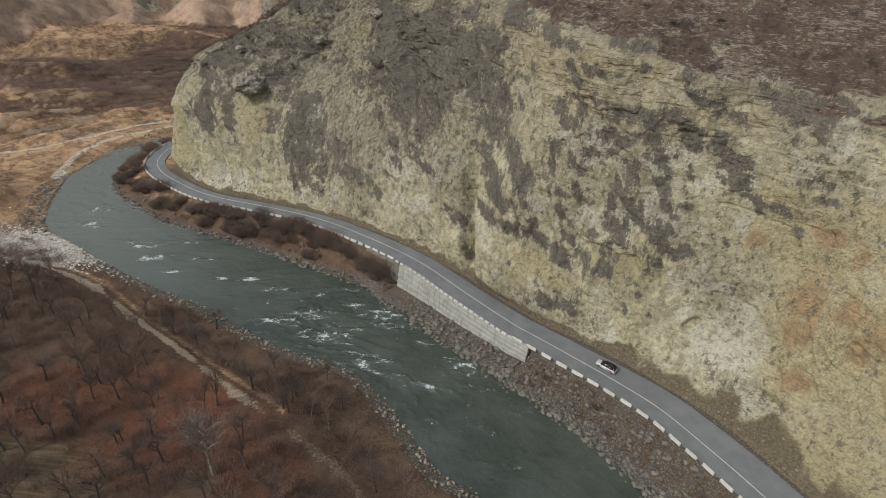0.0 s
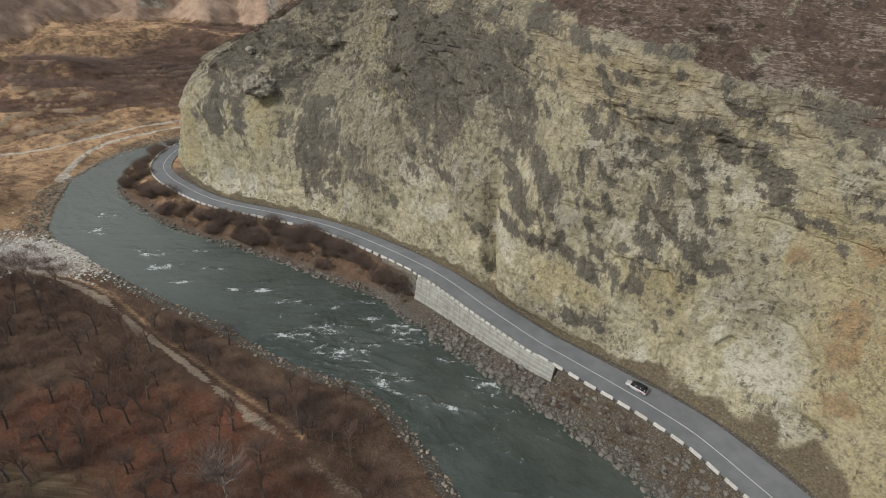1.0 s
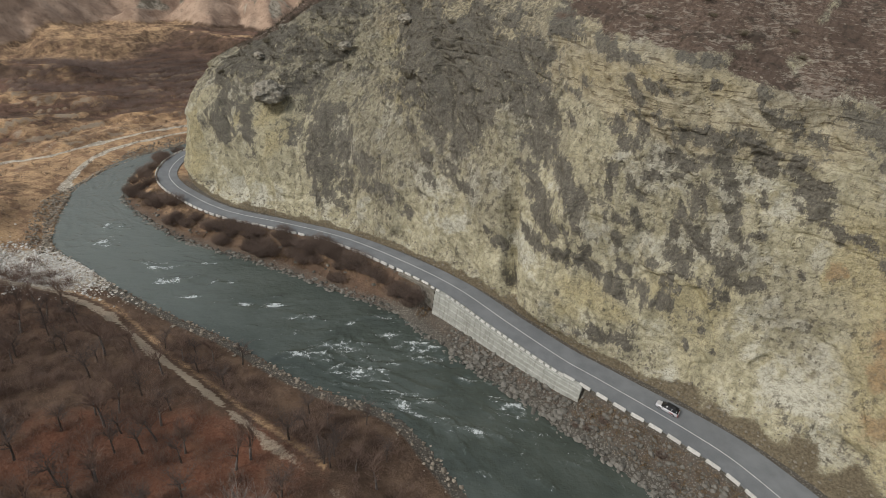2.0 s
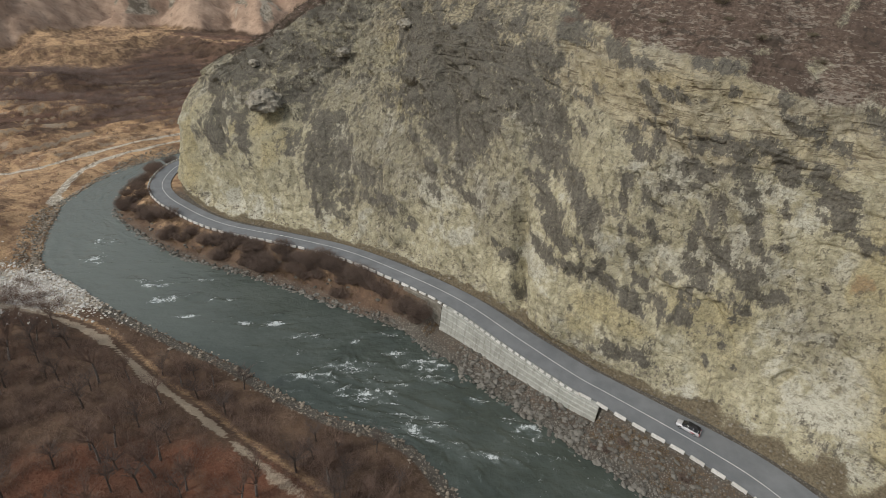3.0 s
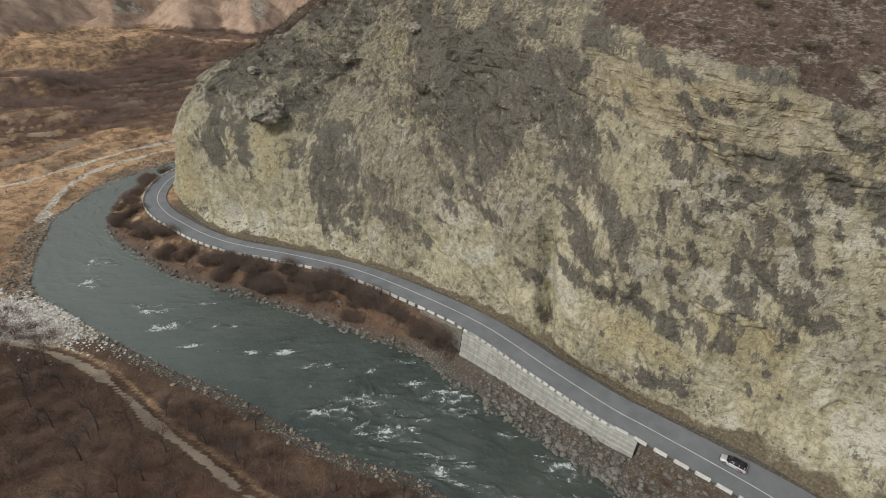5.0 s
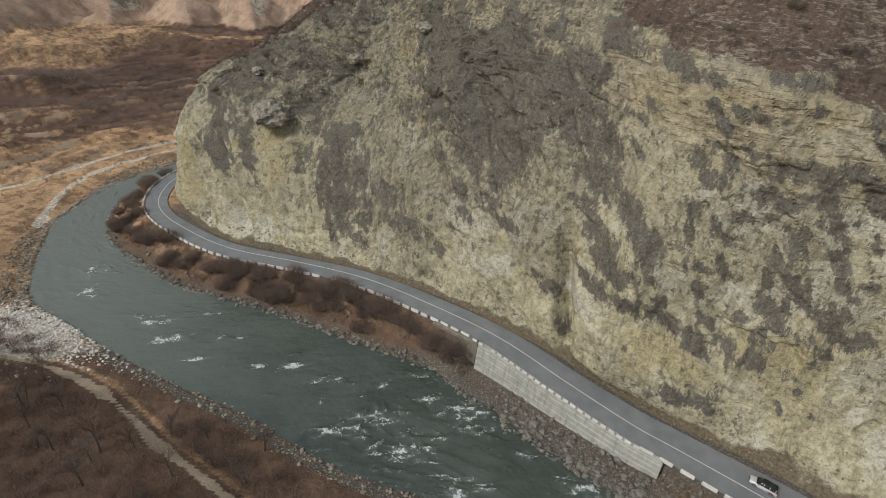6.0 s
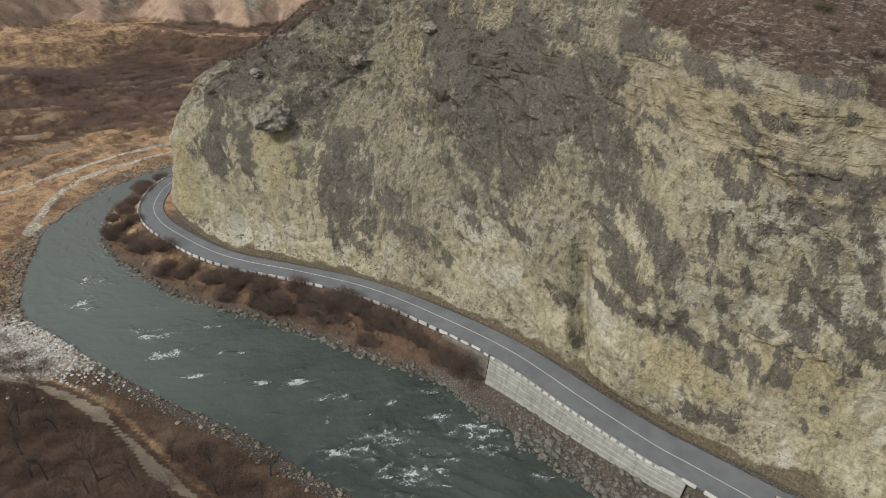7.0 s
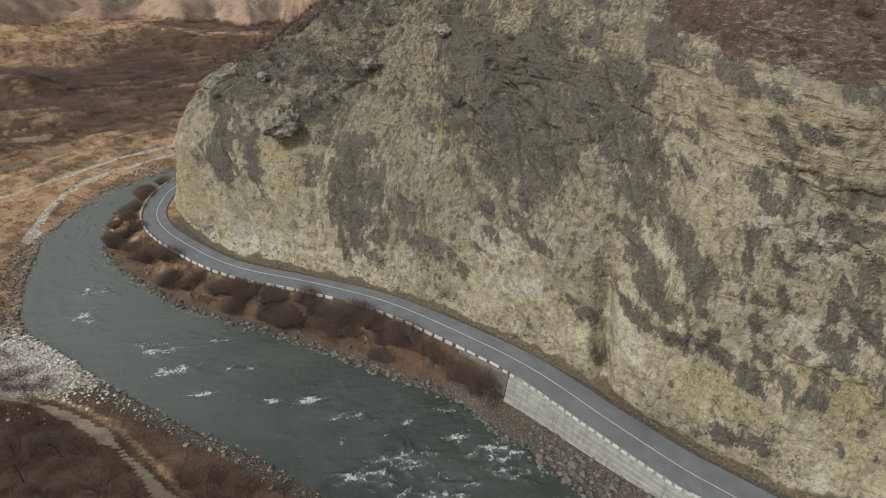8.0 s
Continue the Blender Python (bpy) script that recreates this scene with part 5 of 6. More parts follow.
def bare_tree(seed, height, spread, upright, twigs):
    """Meshes of a leafless tree: its trunk, and its crown of limbs and twigs."""
    dice = random.Random(seed)
    tv, tf, cv, cf = [], [], [], []

    def grow(p, d, length, r, level):
        steps = (3, 3, 2, 2, 1)[level]
        for k in range(steps):
            wob = Vector((dice.gauss(0, 1), dice.gauss(0, 1), dice.gauss(0, 0.5))) * (0.05 if level == 0 else 0.2)
            d = (d + wob + Vector((0, 0, 0.10 * upright))).normalized()
            q = p + d * length / steps
            r2 = r * (0.80 if level < 3 else 0.6)
            tube(tv if level == 0 else cv, tf if level == 0 else cf, p, q, r, r2, 6 if level == 0 else 4 if level < 2 else 3)
            if level < 4:
                many = (2 if level == 0 else 2 if level < 3 else twigs) if not (level == 0 and k == 0) else 0
                for _ in range(many):
                    side = Vector((dice.gauss(0, 1), dice.gauss(0, 1), 0)).normalized()
                    nd = (d * (0.7 + 0.5 * upright) + side * spread + Vector((0, 0, 0.25))).normalized()
                    grow(q, nd, length * dice.uniform(0.45, 0.7), r2 * 0.68, level + 1)
            p, r = q, r2
        if level == 0:
            for _ in range(3):
                side = Vector((dice.gauss(0, 1), dice.gauss(0, 1), 0)).normalized()
                grow(p, (d * 0.9 + side * spread * 0.7).normalized(), length * 0.6, r * 0.75, 1)

    grow(Vector((0, 0, -0.2)), Vector((dice.gauss(0, 0.06), dice.gauss(0, 0.06), 1)), height * 0.5, height * 0.026, 0)
    return tv, tf, cv, cf


def tree_thing(seed, height, spread, upright, twigs, bark, twig, label):
    tv, tf, cv, cf = bare_tree(seed, height, spread, upright, twigs)
    tree = tagged(new("tree"), label, "tree", "bare trees on the river flat")
    for name, v, f, mat in (("trunk", tv, tf, bark), ("crown", cv, cf, twig)):
        ob = new(name, soup(name, v, f, mat))
        ob.parent = tree
    return tree


def bush_mesh(seed, radius, height, stems, material):
    """Thin upright stems that fan out from one place."""
    dice = random.Random(seed)
    vs, fs = [], []
    for _ in range(stems):
        a, rr = dice.uniform(0, 2 * math.pi), radius * math.sqrt(dice.random())
        foot = Vector((math.cos(a) * rr * 0.5, math.sin(a) * rr * 0.5, -0.1))
        lean = Vector((math.cos(a) * rr * 0.7, math.sin(a) * rr * 0.7, 0))
        tip = foot + lean + Vector((dice.gauss(0, 0.2), dice.gauss(0, 0.2), height * dice.uniform(0.5, 1.05) * (1.15 - 0.5 * rr / radius)))
        mid = foot.lerp(tip, 0.55) + Vector((dice.gauss(0, 0.12), dice.gauss(0, 0.12), 0.1))
        tube(vs, fs, foot, mid, 0.022, 0.015, 3)
        tube(vs, fs, mid, tip, 0.015, 0.005, 3)
        for _ in range(5):
            p = mid.lerp(tip, dice.random())
            tube(vs, fs, p, p + Vector((dice.gauss(0, 0.4), dice.gauss(0, 0.4), dice.uniform(-0.1, 0.5))), 0.009, 0.004, 3)
    return soup("stems", vs, fs, material)


def brush(name, px, py, radius, height, blades, material, label, category, lift=None, thick=1.0, fuzz=0.6):
    """Thickets of thin dry stems, joined. Each stem is a narrow blade."""
    dice = np.random.default_rng(len(px))
    n = len(px)
    pz = ground_height(px, py)[0] if lift is None else lift
    k = np.repeat(np.arange(n), blades)
    ang, rr = dice.random(len(k)) * 2 * np.pi, np.sqrt(dice.random(len(k))) * radius[k]
    fx, fy = px[k] + 0.6 * rr * np.cos(ang), py[k] + 0.6 * rr * np.sin(ang)
    tx, ty = px[k] + 1.15 * rr * np.cos(ang) + dice.normal(0, 0.15, len(k)), py[k] + 1.15 * rr * np.sin(ang) + dice.normal(0, 0.15, len(k))
    tz = pz[k] + height[k] * (0.45 + 0.65 * dice.random(len(k))) * (1.15 - 0.6 * rr / radius[k])
    w = thick * (0.02 + 0.03 * dice.random(len(k))) * np.sqrt(height[k])
    wa = dice.random(len(k)) * np.pi
    ox, oy = w * np.cos(wa), w * np.sin(wa)
    bz = pz[k] - 0.15
    # some stems start high up and go sideways, as twigs do
    twig = dice.random(len(k)) < fuzz
    u = np.where(twig, dice.uniform(0.25, 0.9, len(k)), 0.0)
    fx, fy, bz = fx + u * (tx - fx), fy + u * (ty - fy), bz + u * (tz - bz)
    reach = 0.45 * radius[k]
    tx = np.where(twig, fx + dice.normal(0, 1, len(k)) * reach, tx)
    ty = np.where(twig, fy + dice.normal(0, 1, len(k)) * reach, ty)
    tz = np.where(twig, bz + height[k] * dice.uniform(-0.05, 0.35, len(k)), tz)
    ox, oy = np.where(twig, 0.6, 1.0) * ox, np.where(twig, 0.6, 1.0) * oy
    verts = np.stack([np.stack([fx - ox, fy - oy, bz], 1), np.stack([fx + ox, fy + oy, bz], 1), np.stack([tx, ty, tz], 1)], 1).reshape(-1, 3)
    me = bpy.data.meshes.new(name)
    me.vertices.add(len(verts))
    me.vertices.foreach_set("co", verts.astype(np.float32).ravel())
    me.loops.add(len(verts))
    me.loops.foreach_set("vertex_index", np.arange(len(verts), dtype=np.int32))
    me.polygons.add(len(k))
    me.polygons.foreach_set("loop_start", np.arange(0, len(verts), 3, dtype=np.int32))
    me.update(calc_edges=True)
    me.materials.append(material)
    return tagged(new(name, me), label, category, kind="stuff")


# shrubs on the cliff: metres along its foot, height above it, size
SHRUBS = [(185.6, 60.6, 0.7), (169.5, 61.4, 0.9), (163, 62.6, 0.7), (175.2, 63.5, 0.7), (177.6, 65.6, 1.2), (160.2, 59.6, 0.7), (235.3, 52.3, 0.8), (238.4, 48.1, 0.7), (248.8, 45.5, 0.7), (243.1, 39.3, 1.2), (303.4, 43.2, 1.1), (306.3, 34.9, 0.8)]


def build_plants():
    dice = random.Random(21)
    kinds = [tree_thing(40 + k, 6.2 + 0.5 * (k % 3), 0.95, 0.25, 3, M_DARK_BARK, M_DARK_TWIG, "gnarled dark leafless tree in brown scrub") for k in range(4)]
    kinds += [tree_thing(60 + k, 8.0, 0.7, 0.5, 2, M_BARK, M_TWIG, "slim grey leafless tree in brown scrub") for k in range(3)]
    tall = tree_thing(80, 15.5, 0.62, 0.65, 4, M_PALE_BARK, M_PALE_TWIG, "tall pale-barked leafless tree above the scrub")
    spots = [(-61, 56.7, 1), (-47.6, 55.2, 0), (-43.3, 56.2, 2), (-39.2, 47.5, 1), (-28.9, 79.8, 3), (-41.7, 73.4, 0), (-36, 84, 2), (-47, 88, 3), (-20.5, 75.5, 2), (-31, 77, 0), (-57, 90, 1), (-72, 92, 2),
             (-24, 66, 3), (-16, 68, 2), (-52, 66, 4), (-64, 70, 5), (-38, 62, 4), (-27, 52, 6), (-20, 45, 5)]
    for _ in range(210):
        x, y = dice.uniform(-112, -2), dice.uniform(42, 108)
        spots.append((x, y, dice.randrange(7)))
    pts = np.array([(s[0], s[1]) for s in spots], float)
    dl, _, sl = near(pts, left_bank)
    dr, _, _ = near(pts, right_bank)
    dt, _, _ = near(pts, TRACK)
    z = ground_height(pts[:, 0], pts[:, 1])[0]
    for i, (x, y, k) in enumerate(spots):
        if dl[i] < 4 or dl[i] > dr[i] or sl[i] > 0 or dt[i] < 2.2 or (i > 18 and dl[i] < 7):
            continue
        m = pose(x, y, z[i], 0, 0, dice.uniform(0, 360)) @ Matrix.Scale(dice.uniform(0.6, 1.1), 4)
        made = copy_thing(kinds[k], m)
        made.scale = [dice.uniform(0.7, 1.2)] * 3
    zt = float(ground_height(np.array([-31.3]), np.array([50.5]))[0][0])
    tall.location = (-31.3, 50.5, zt)
    for k, kind in enumerate(kinds):
        x, y = ((-78, 84), (-88, 92), (-70, 78), (-96, 96), (-84, 74), (-58, 80), (-48, 44))[k]
        kind.location = (x, y, float(ground_height(np.array([float(x)]), np.array([float(y)]))[0][0]))
    # bushes on the road's bank
    bushes = [bush_mesh(120 + k, 2.3, 2.9, 300, M_BUSH) for k in range(4)]
    rng = np.random.default_rng(31)
    k = rng.integers(0, len(kerb), 900)
    d = rng.uniform(1.6, 9, 900)
    x, y = kerb[k, 0] - kerb_n[k, 0] * d, kerb[k, 1] - kerb_n[k, 1] * d
    dr, _, sr = near(np.stack([x, y], 1), right_bank)
    z = ground_height(x, y)[0]
    dense = np.interp(x, [-118, -112, -103, -98, -72, -69, -56, -52, -49, -46, -38, -35, -30, -27, -16, -14, 15, 18, 40], [0.3, 0.5, 0.5, 0.12, 0.12, 0.8, 0.8, 0.2, 0.2, 0.75, 0.75, 0.3, 0.6, 0.85, 0.85, 0, 0, 0.12, 0.12])
    taken = []
    for i in range(900):
        if sr[i] < 0 or dr[i] < 2.2 or rng.random() > dense[i] or any((x[i] - u) ** 2 + (y[i] - v) ** 2 < 1.3 for u, v in taken):
            continue
        taken.append((x[i], y[i]))
        ob = new("bush", bushes[i % 4])
        ob.matrix_basis = pose(x[i], y[i], z[i], 0, 0, i * 70) @ Matrix.Scale(dice.uniform(0.75, 1.3) * (0.4 if x[i] > 0 else 1), 4)
        tagged(ob, "leafless reddish-brown bush on the road's stony bank", "bush", "bushes on the road bank")
    # thickets on the river flat

    def scatter(count, x0, x1, y0, y1, lo, hi, clump, seed, track=2.0):
        x, y = rng.uniform(x0, x1, count), rng.uniform(y0, y1, count)
        p = np.stack([x, y], 1)
        dl, _, sl = near(p, left_bank)
        dr, _, _ = near(p, right_bank)
        dt, _, _ = near(p, TRACK)
        m = (dl < dr) & (sl < 0) & (dl > lo) & (dl < hi) & (dt > track) & (fbm(x / clump, y / clump, 0, 3, seed) > rng.uniform(-0.45, 0.25, count))
        return x[m], y[m]

    x, y = scatter(7000, -118, 8, 38, 120, 5, 90, 9, 131, 1.3)
    bare = np.exp(-(((x + 52) / 26) ** 2 + ((y - 60) / 12) ** 2)) > 0.35
    m = ~bare | (rng.random(len(x)) < 0.35)
    x, y = x[m], y[m]
    brush("scrub_thicket", x, y, rng.uniform(0.6, 1.7, len(x)), rng.uniform(0.8, 2.6, len(x)), 80, M_TWIG, "tangled grey-brown leafless scrub on the river flat", "scrub", thick=0.45, fuzz=0.75)
    x, y = scatter(5000, -118, 8, 38, 116, 9, 90, 12, 137)
    brush("rusty_undergrowth", x, y, rng.uniform(0.6, 1.6, len(x)), rng.uniform(0.4, 1.1, len(x)), 40, M_BRUSH, "rust-brown dry undergrowth on the river flat", "undergrowth", thick=0.6, fuzz=0.75)
    x, y = scatter(2600, -228, -120, 238, 318, 30, 220, 18, 151)
    brush("grey_thicket", x, y, rng.uniform(1.2, 2.6, len(x)), rng.uniform(1.6, 4.2, len(x)), 90, M_FAR_GREY, "pale grey-brown leafless trees in the valley", "thicket", thick=0.55, fuzz=0.85)
    x, y = scatter(900, -118, 4, 40, 112, 8, 80, 10, 153, 2.5)
    brush("dense_thicket", x, y, rng.uniform(1.2, 2.6, len(x)), rng.uniform(1.8, 3.6, len(x)), 170, M_TWIG, "dense grey-brown leafless bushes on the river flat", "thicket", thick=0.42)
    x, y = scatter(52000, -420, -60, 190, 452, 40, 430, 20, 139)
    away = np.hypot(x + 10, y - 15)
    m = (scarps(np.stack([x, y], 1), 0.0)[1] < 0.3) & (away < 440) & ~((x < -200) & (away > 352))
    x, y = x[m], y[m]
    deep = (np.hypot(x + 10, y - 15) + 30 * fbm(x / 50, y / 50, 0, 3, 145) > 318)
    dx, dy = x[deep], y[deep]
    brush("dark_woods", dx, dy, rng.uniform(1.4, 3.0, len(dx)), rng.uniform(1.0, 3.0, len(dx)), 40, M_DARK_WOOD, "dark leafless woods below the far ridge", "woods", thick=1.0, fuzz=0.85)
    x, y = x[~deep], y[~deep]
    brush("far_woods", x, y, rng.uniform(1.0, 2.6, len(x)), rng.uniform(0.6, 2.2, len(x)), 34, M_FAR_TWIG, "leafless brown woods over the valley terraces", "woods", thick=0.9, fuzz=0.85)
    x, y = scatter(4200, -205, -100, 120, 270, 3, 75, 10, 141)
    brush("bank_shrubs", x, y, rng.uniform(0.5, 1.6, len(x)), rng.uniform(0.5, 1.8, len(x)), 26, M_BUSH, "low russet shrubs on the grassy terrace", "shrubs")
    # scrub on the slope above the cliff and on its ledges
    places, s, h = CLIFF["places"], CLIFF["s"], CLIFF["h"]
    shrubs = [bush_mesh(160 + k, 1.3, 1.1, 90, M_SHRUB) for k in range(3)]
    for i, (at_s, at_h, big) in enumerate(SHRUBS):
        q = places[int(np.argmin((s - at_s) ** 2 + (h - at_h) ** 2))]
        ob = new("shrub", shrubs[i % 3])
        ob.matrix_basis = pose(q[0], q[1], q[2] - 0.1, 0, 0, i * 77) @ Matrix.Scale(big, 4)
        tagged(ob, "low dark green-brown shrub rooted on the cliff", "shrub", "shrubs on the cliff")
    pick = np.where((s > 118) & (s < 336) & (h < 110) & ((CLIFF["turf"] > 0.6) | ((s > 205) & (h > 34) & (CLIFF["dark"] > 0.35))))[0]
    pick = np.r_[rng.choice(pick, 2600), rng.choice(pick[(s[pick] > 280) & (h[pick] < 66)], 1200)]
    q = places[pick]
    big = rng.random(len(q)) < np.where(s[pick] > 280, 0.35, 0.11)
    brush("hillside_scrub", q[:, 0], q[:, 1], np.where(big, rng.uniform(0.9, 2.0, len(q)), rng.uniform(0.2, 0.6, len(q))), np.where(big, rng.uniform(0.8, 1.8, len(q)), rng.uniform(0.2, 0.6, len(q))), 40, M_SCRUB, "low dark scrub on the slope above the cliff", "scrub", lift=q[:, 2])
    pick = np.where((s > 112) & (s < 335) & (h > 0.2) & (h < 3.0))[0]
    q = places[rng.choice(pick, 900)]
    brush("talus_weeds", q[:, 0], q[:, 1], rng.uniform(0.15, 0.5, len(q)), rng.uniform(0.15, 0.55, len(q)), 22, M_STRAW, "dry weeds on the talus below the cliff", "weeds", lift=q[:, 2])
    # tufts on the road's bank
    k = rng.integers(0, len(kerb), 6500)
    d = rng.uniform(0.8, 7.5, 6500)
    x, y = kerb[k, 0] - kerb_n[k, 0] * d, kerb[k, 1] - kerb_n[k, 1] * d
    f = fbm(x / 7, y / 7, 0, 3, 143)
    dr, _, sr = near(np.stack([x, y], 1), right_bank)
    m = (sr > 0) & (dr > 2.5) & (x > -125) & (f > -0.15) & ~((kerb_s[k] > WALL_FROM - 1) & (kerb_s[k] < WALL_TO + 1))
    x, y = x[m], y[m]
    brush("bank_grass", x, y, rng.uniform(0.3, 0.9, len(x)), rng.uniform(0.3, 0.9, len(x)), 26, M_STRAW, "dry brown grass and weeds on the road's bank", "grass", thick=1.4)


M_DARK_TWIG = simple("dark_twigs", (0.078, 0.062, 0.053), (0.155, 0.122, 0.105), 2, 0.95, 0.1, 0.2, 0.02, 0.3)
M_DARK_BARK = simple("dark_bark", (0.06, 0.05, 0.043), (0.13, 0.105, 0.09), 3, 0.95, 0.1, 0.5, 0.03)
M_PALE_BARK = simple("pale_bark", (0.24, 0.215, 0.19), (0.40, 0.37, 0.33), 2, 0.9, 0.15, 0.4, 0.03)
M_BUSH = simple("red_brown_stems", (0.125, 0.093, 0.076), (0.235, 0.178, 0.146), 2, 0.95, 0.1, 0.2, 0.02, 0.4)
M_DARK_WOOD = simple("dark_distant_twigs", (0.105, 0.076, 0.064), (0.21, 0.155, 0.13), 0.15, 0.95, 0.1, 0.1, 0.02, 0.5)
M_FAR_GREY = simple("distant_grey_twigs", (0.19, 0.14, 0.118), (0.32, 0.245, 0.205), 0.3, 0.95, 0.1, 0.1, 0.02, 0.4)
M_FAR_TWIG = simple("distant_twigs", (0.175, 0.108, 0.082), (0.34, 0.212, 0.16), 0.2, 0.95, 0.1, 0.1, 0.02, 0.5)
M_SHRUB = simple("green_brown_stems", (0.10, 0.088, 0.06), (0.19, 0.165, 0.115), 1.5, 0.95, 0.1, 0.1, 0.02, 0.5)
M_SCRUB = simple("dark_scrub", (0.055, 0.05, 0.036), (0.12, 0.10, 0.075), 1, 0.95, 0.1, 0.1, 0.02, 0.5)
M_STRAW = simple("dry_grass", (0.12, 0.08, 0.045), (0.27, 0.19, 0.11), 0.8, 0.95, 0.1, 0.1, 0.02, 0.5)
build_plants()


def build_outcrop():
    """The jutting rock on the shoulder of the cliff, and lesser ones along the skyline."""
    dice = random.Random(77)
    for s, h, size in ((287, 32.4, 5.4), (300, 40, 1.6), (279, 44, 2.4), (262, 52, 2.4), (306, 47, 1.6)):
        k = int(np.argmin((CLIFF["s"] - s) ** 2 + (CLIFF["h"] - h) ** 2))
        bm = bmesh.new()
        bmesh.ops.create_icosphere(bm, subdivisions=4, radius=1)
        for v in bm.verts:
            p = v.co.copy()
            q = p * 1.7 + Vector((s, h, 0))
            r = 1 + 0.35 * noise.noise(q) + 0.18 * noise.noise(q * 2.7) + 0.07 * noise.noise(q * 7)
            v.co = Vector((p.x * 1.15, p.y * 0.9, max(-0.35, p.z * 0.62))) * r * size
        ob = part("rock_outcrop", bm, M_OUTCROP)
        ob.matrix_basis = Matrix.Translation(Vector(CLIFF["places"][k]) + Vector((0, 0, -0.12 * size))) @ Euler((0, 0, dice.uniform(0, 6))).to_matrix().to_4x4()
        tagged(ob, "jutting weathered grey rock on the cliff's shoulder", "rock outcrop", "outcrops on the cliff")


M_OUTCROP = simple("grey_outcrop", (0.16, 0.145, 0.12), (0.40, 0.37, 0.30), 0.9, 0.95, 0.1, 1.0, 0.3)
build_outcrop()

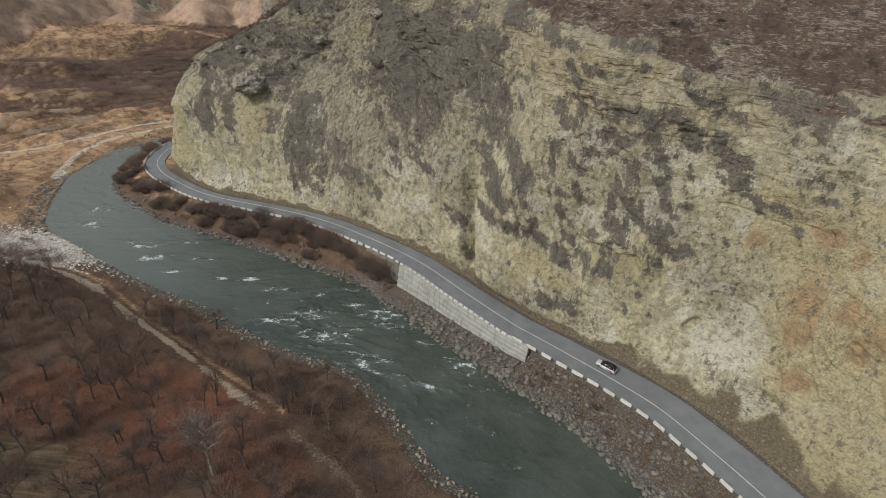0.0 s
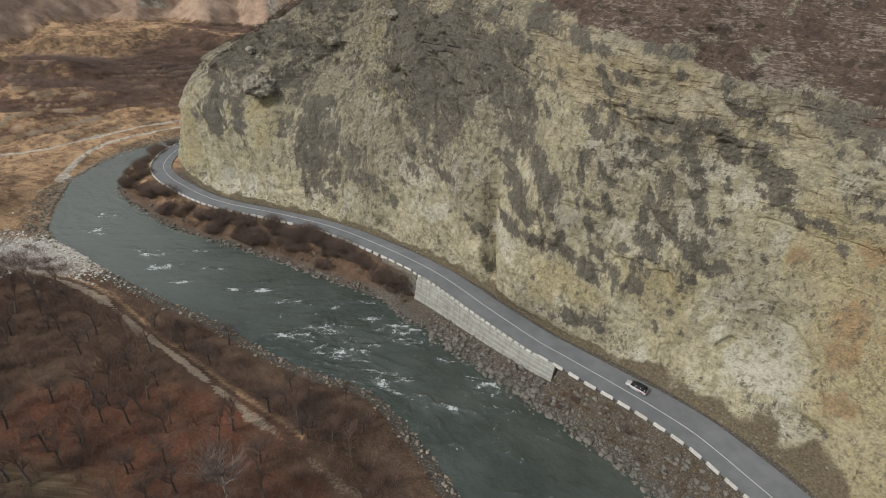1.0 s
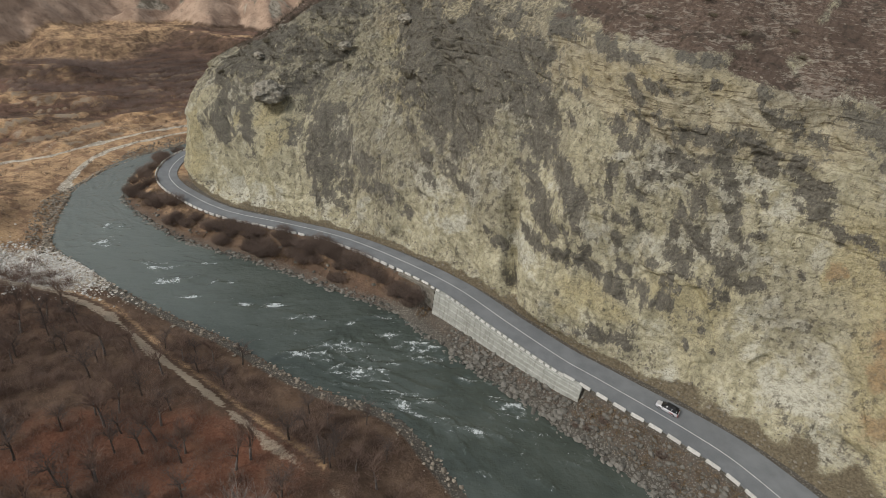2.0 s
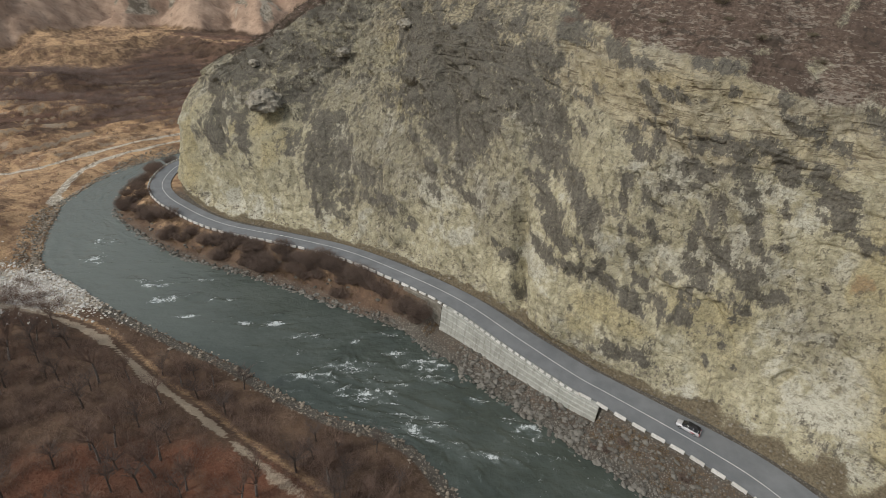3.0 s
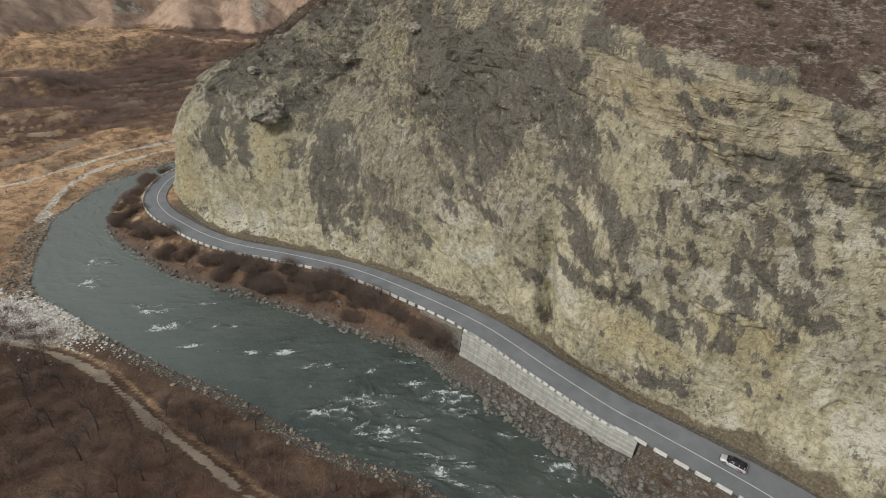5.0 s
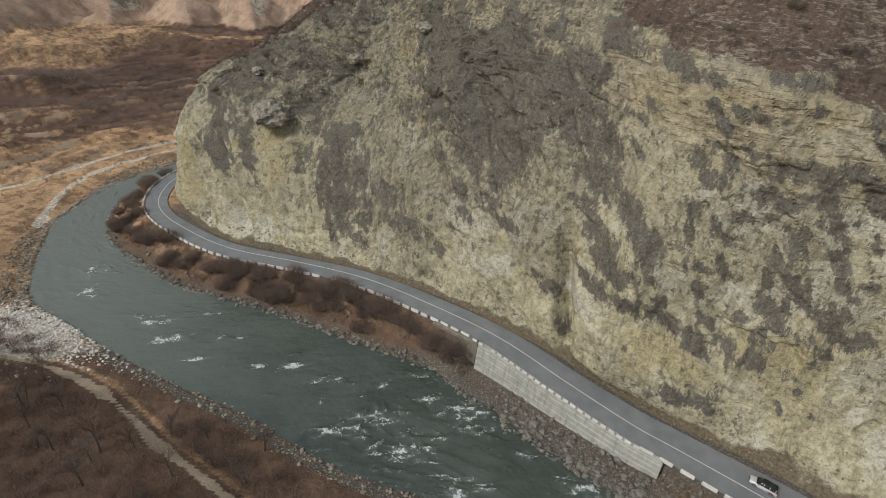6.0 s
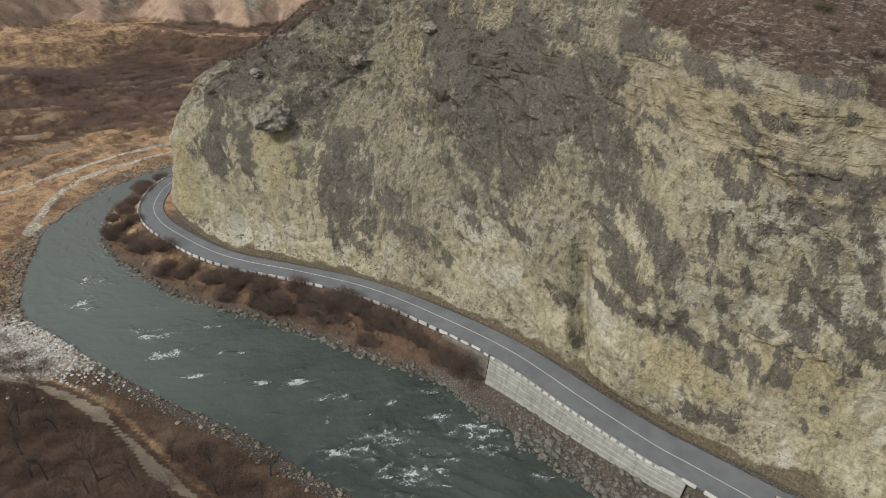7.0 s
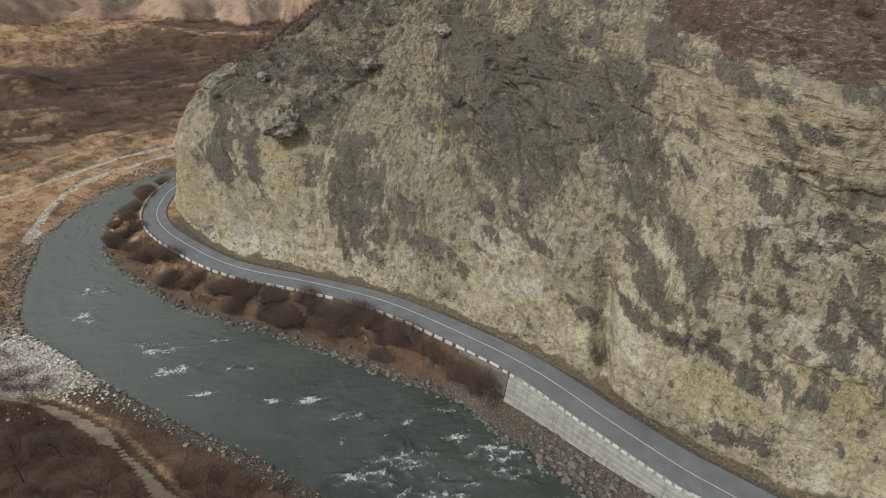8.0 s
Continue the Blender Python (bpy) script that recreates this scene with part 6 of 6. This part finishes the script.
# ---- the car ----
def build_car():
    paint = simple("silver_paint", (0.56, 0.56, 0.575), (0.64, 0.64, 0.655), 0.8, 0.35, 0.5, 0.0, 0.01, 0.0, 0.3)
    glass = simple("dark_car_glass", (0.012, 0.013, 0.015), (0.02, 0.021, 0.024), 1, 0.08, 0.6, 0.0, 0.01)
    black = simple("black_plastic", (0.015, 0.015, 0.016), (0.03, 0.03, 0.032), 3, 0.6, 0.3, 0.1, 0.01)
    rubber = simple("tyre_rubber", (0.012, 0.012, 0.012), (0.025, 0.025, 0.025), 5, 0.85, 0.2, 0.1, 0.01)
    alloy = simple("alloy_rim", (0.42, 0.42, 0.43), (0.55, 0.55, 0.56), 3, 0.35, 0.5, 0.0, 0.01, 0.0, 0.8)
    red = simple("red_lamp", (0.42, 0.02, 0.02), (0.55, 0.04, 0.03), 3, 0.25, 0.5, 0.0, 0.01)
    lamp = simple("clear_lamp", (0.6, 0.62, 0.64), (0.75, 0.76, 0.78), 3, 0.15, 0.6, 0.0, 0.01)
    decal = simple("red_decal", (0.33, 0.05, 0.06), (0.45, 0.1, 0.11), 3, 0.4, 0.4, 0.0, 0.01)
    car = tagged(new("car"), "silver estate car with red markings and black roof rack", "car")

    def loft(name, rows, material, parent, label="", bevel=0.0):
        """A hull from cross-sections: x, half width low, half width high, low z, high z."""
        bm = bmesh.new()
        rings = []
        for x, wl, wh, zl, zh in rows:
            mid = zl + (zh - zl) * 0.45
            rings.append([bm.verts.new(p) for p in ((x, -wl * 0.93, zl), (x, -wl, zl + 0.12), (x, -(wl + wh) / 2 - 0.01, mid), (x, -wh, zh - 0.06), (x, -wh * 0.88, zh),
                                                     (x, wh * 0.88, zh), (x, wh, zh - 0.06), (x, (wl + wh) / 2 + 0.01, mid), (x, wl, zl + 0.12), (x, wl * 0.93, zl))])
        for a, b in zip(rings, rings[1:]):
            for k in range(10):
                n = (k + 1) % 10
                bm.faces.new((a[k], a[n], b[n], b[k]))
        bm.faces.new(rings[0][::-1])
        bm.faces.new(rings[-1])
        bmesh.ops.recalc_face_normals(bm, faces=bm.faces)
        for face in bm.faces:
            face.smooth = True
        return part(name, bm, material, parent, label)

    body = loft("body", [(-2.28, 0.72, 0.70, 0.42, 0.86), (-2.2, 0.83, 0.80, 0.30, 0.98), (-1.2, 0.88, 0.86, 0.24, 0.98), (0.4, 0.88, 0.86, 0.22, 0.95), (1.25, 0.88, 0.82, 0.24, 0.92), (2.0, 0.84, 0.74, 0.28, 0.80), (2.26, 0.72, 0.62, 0.36, 0.68)], paint, car)
    loft("cabin", [(-2.16, 0.80, 0.70, 0.94, 1.06), (-1.85, 0.80, 0.62, 0.94, 1.50), (-0.6, 0.82, 0.64, 0.93, 1.58), (0.35, 0.82, 0.63, 0.92, 1.55), (1.25, 0.80, 0.70, 0.90, 0.98)], glass, car, "dark tinted windows")
    loft("roof", [(-1.95, 0.64, 0.60, 1.46, 1.54), (-0.6, 0.66, 0.62, 1.52, 1.63), (0.42, 0.65, 0.60, 1.50, 1.60)], black, car, "black roof")
    for side in (-1, 1):
        for x in (-1.78, -0.85, 0.12):
            bm = box((0.09, 0.05, 0.62), (0, 0, 0))
            pillar = part("pillar", bm, paint, car)
            pillar.matrix_basis = pose(x, side * 0.80, 0.94, side * 14, 0, 0)
        for x, label in ((-1.36, ""), (1.36, "")):
            bm = bmesh.new()
            bmesh.ops.create_cone(bm, cap_ends=True, segments=20, radius1=0.325, radius2=0.325, depth=0.22)
            bmesh.ops.bevel(bm, geom=[e for e in bm.edges if len(e.link_faces) == 2 and any(len(f.verts) > 4 for f in e.link_faces)], offset=0.04, segments=2, affect="EDGES")
            tyre = part("tyre", bm, rubber, car)
            tyre.matrix_basis = pose(x, side * 0.80, 0.325, 90, 0, 0)
            bm = bmesh.new()
            bmesh.ops.create_cone(bm, cap_ends=True, segments=16, radius1=0.2, radius2=0.17, depth=0.04)
            rim = part("rim", bm, alloy, tyre)
            rim.matrix_basis = pose(0, 0, -side * 0.115, 0, 0, 0)
        head = part("headlight", box((0.28, 0.3, 0.16), bevel=0.04), lamp, car)
        head.matrix_basis = pose(2.08, side * 0.58, 0.58, 0, 0, -side * 18)
        tail = part("tail_light", box((0.1, 0.2, 0.42), bevel=0.03), red, car)
        tail.matrix_basis = pose(-2.2, side * 0.70, 0.66, 0, 0, side * 12)
        mirror = part("wing_mirror", box((0.14, 0.2, 0.14), bevel=0.03), black, car)
        mirror.matrix_basis = pose(0.85, side * 0.98, 0.95)
        rail = part("roof_rail", box((2.0, 0.05, 0.06), bevel=0.015), black, car)
        rail.matrix_basis = pose(-0.75, side * 0.56, 1.62)
        mark = part("side_marking", box((0.8, 0.012, 0.2), bevel=0.004), decal, car, "dark red side stripe")
        mark.matrix_basis = pose(-1.0, side * 0.888, 0.5)
    for x in (-1.45, -0.55, 0.2):
        bar = part("crossbar", box((0.07, 1.2, 0.05), bevel=0.012), black, car)
        bar.matrix_basis = pose(x, 0, 1.67)
    part("roof_load", box((0.95, 0.9, 0.2), bevel=0.06), black, car, "flat black load on the roof rack").matrix_basis = pose(-1.0, 0.05, 1.7)
    part("rear_bumper", box((0.16, 1.6, 0.28), bevel=0.05), decal, car, "red rear bumper").matrix_basis = pose(-2.26, 0, 0.32)
    part("front_bumper", box((0.16, 1.4, 0.24), bevel=0.05), black, car).matrix_basis = pose(2.24, 0, 0.28)
    s = kerb_s_near(34.3, 76.4) + 3.6
    q, turn = road_at(s, 6.05)
    slope = math.atan2(road_at(s + 1)[0].z - road_at(s - 1)[0].z, 2)
    car.matrix_basis = Matrix.Translation(q + Vector((0, 0, 0.005))) @ Euler((0, 0, turn)).to_matrix().to_4x4() @ Euler((0, -slope, 0)).to_matrix().to_4x4() @ Matrix.Scale(0.92, 4)
    return car


build_car()
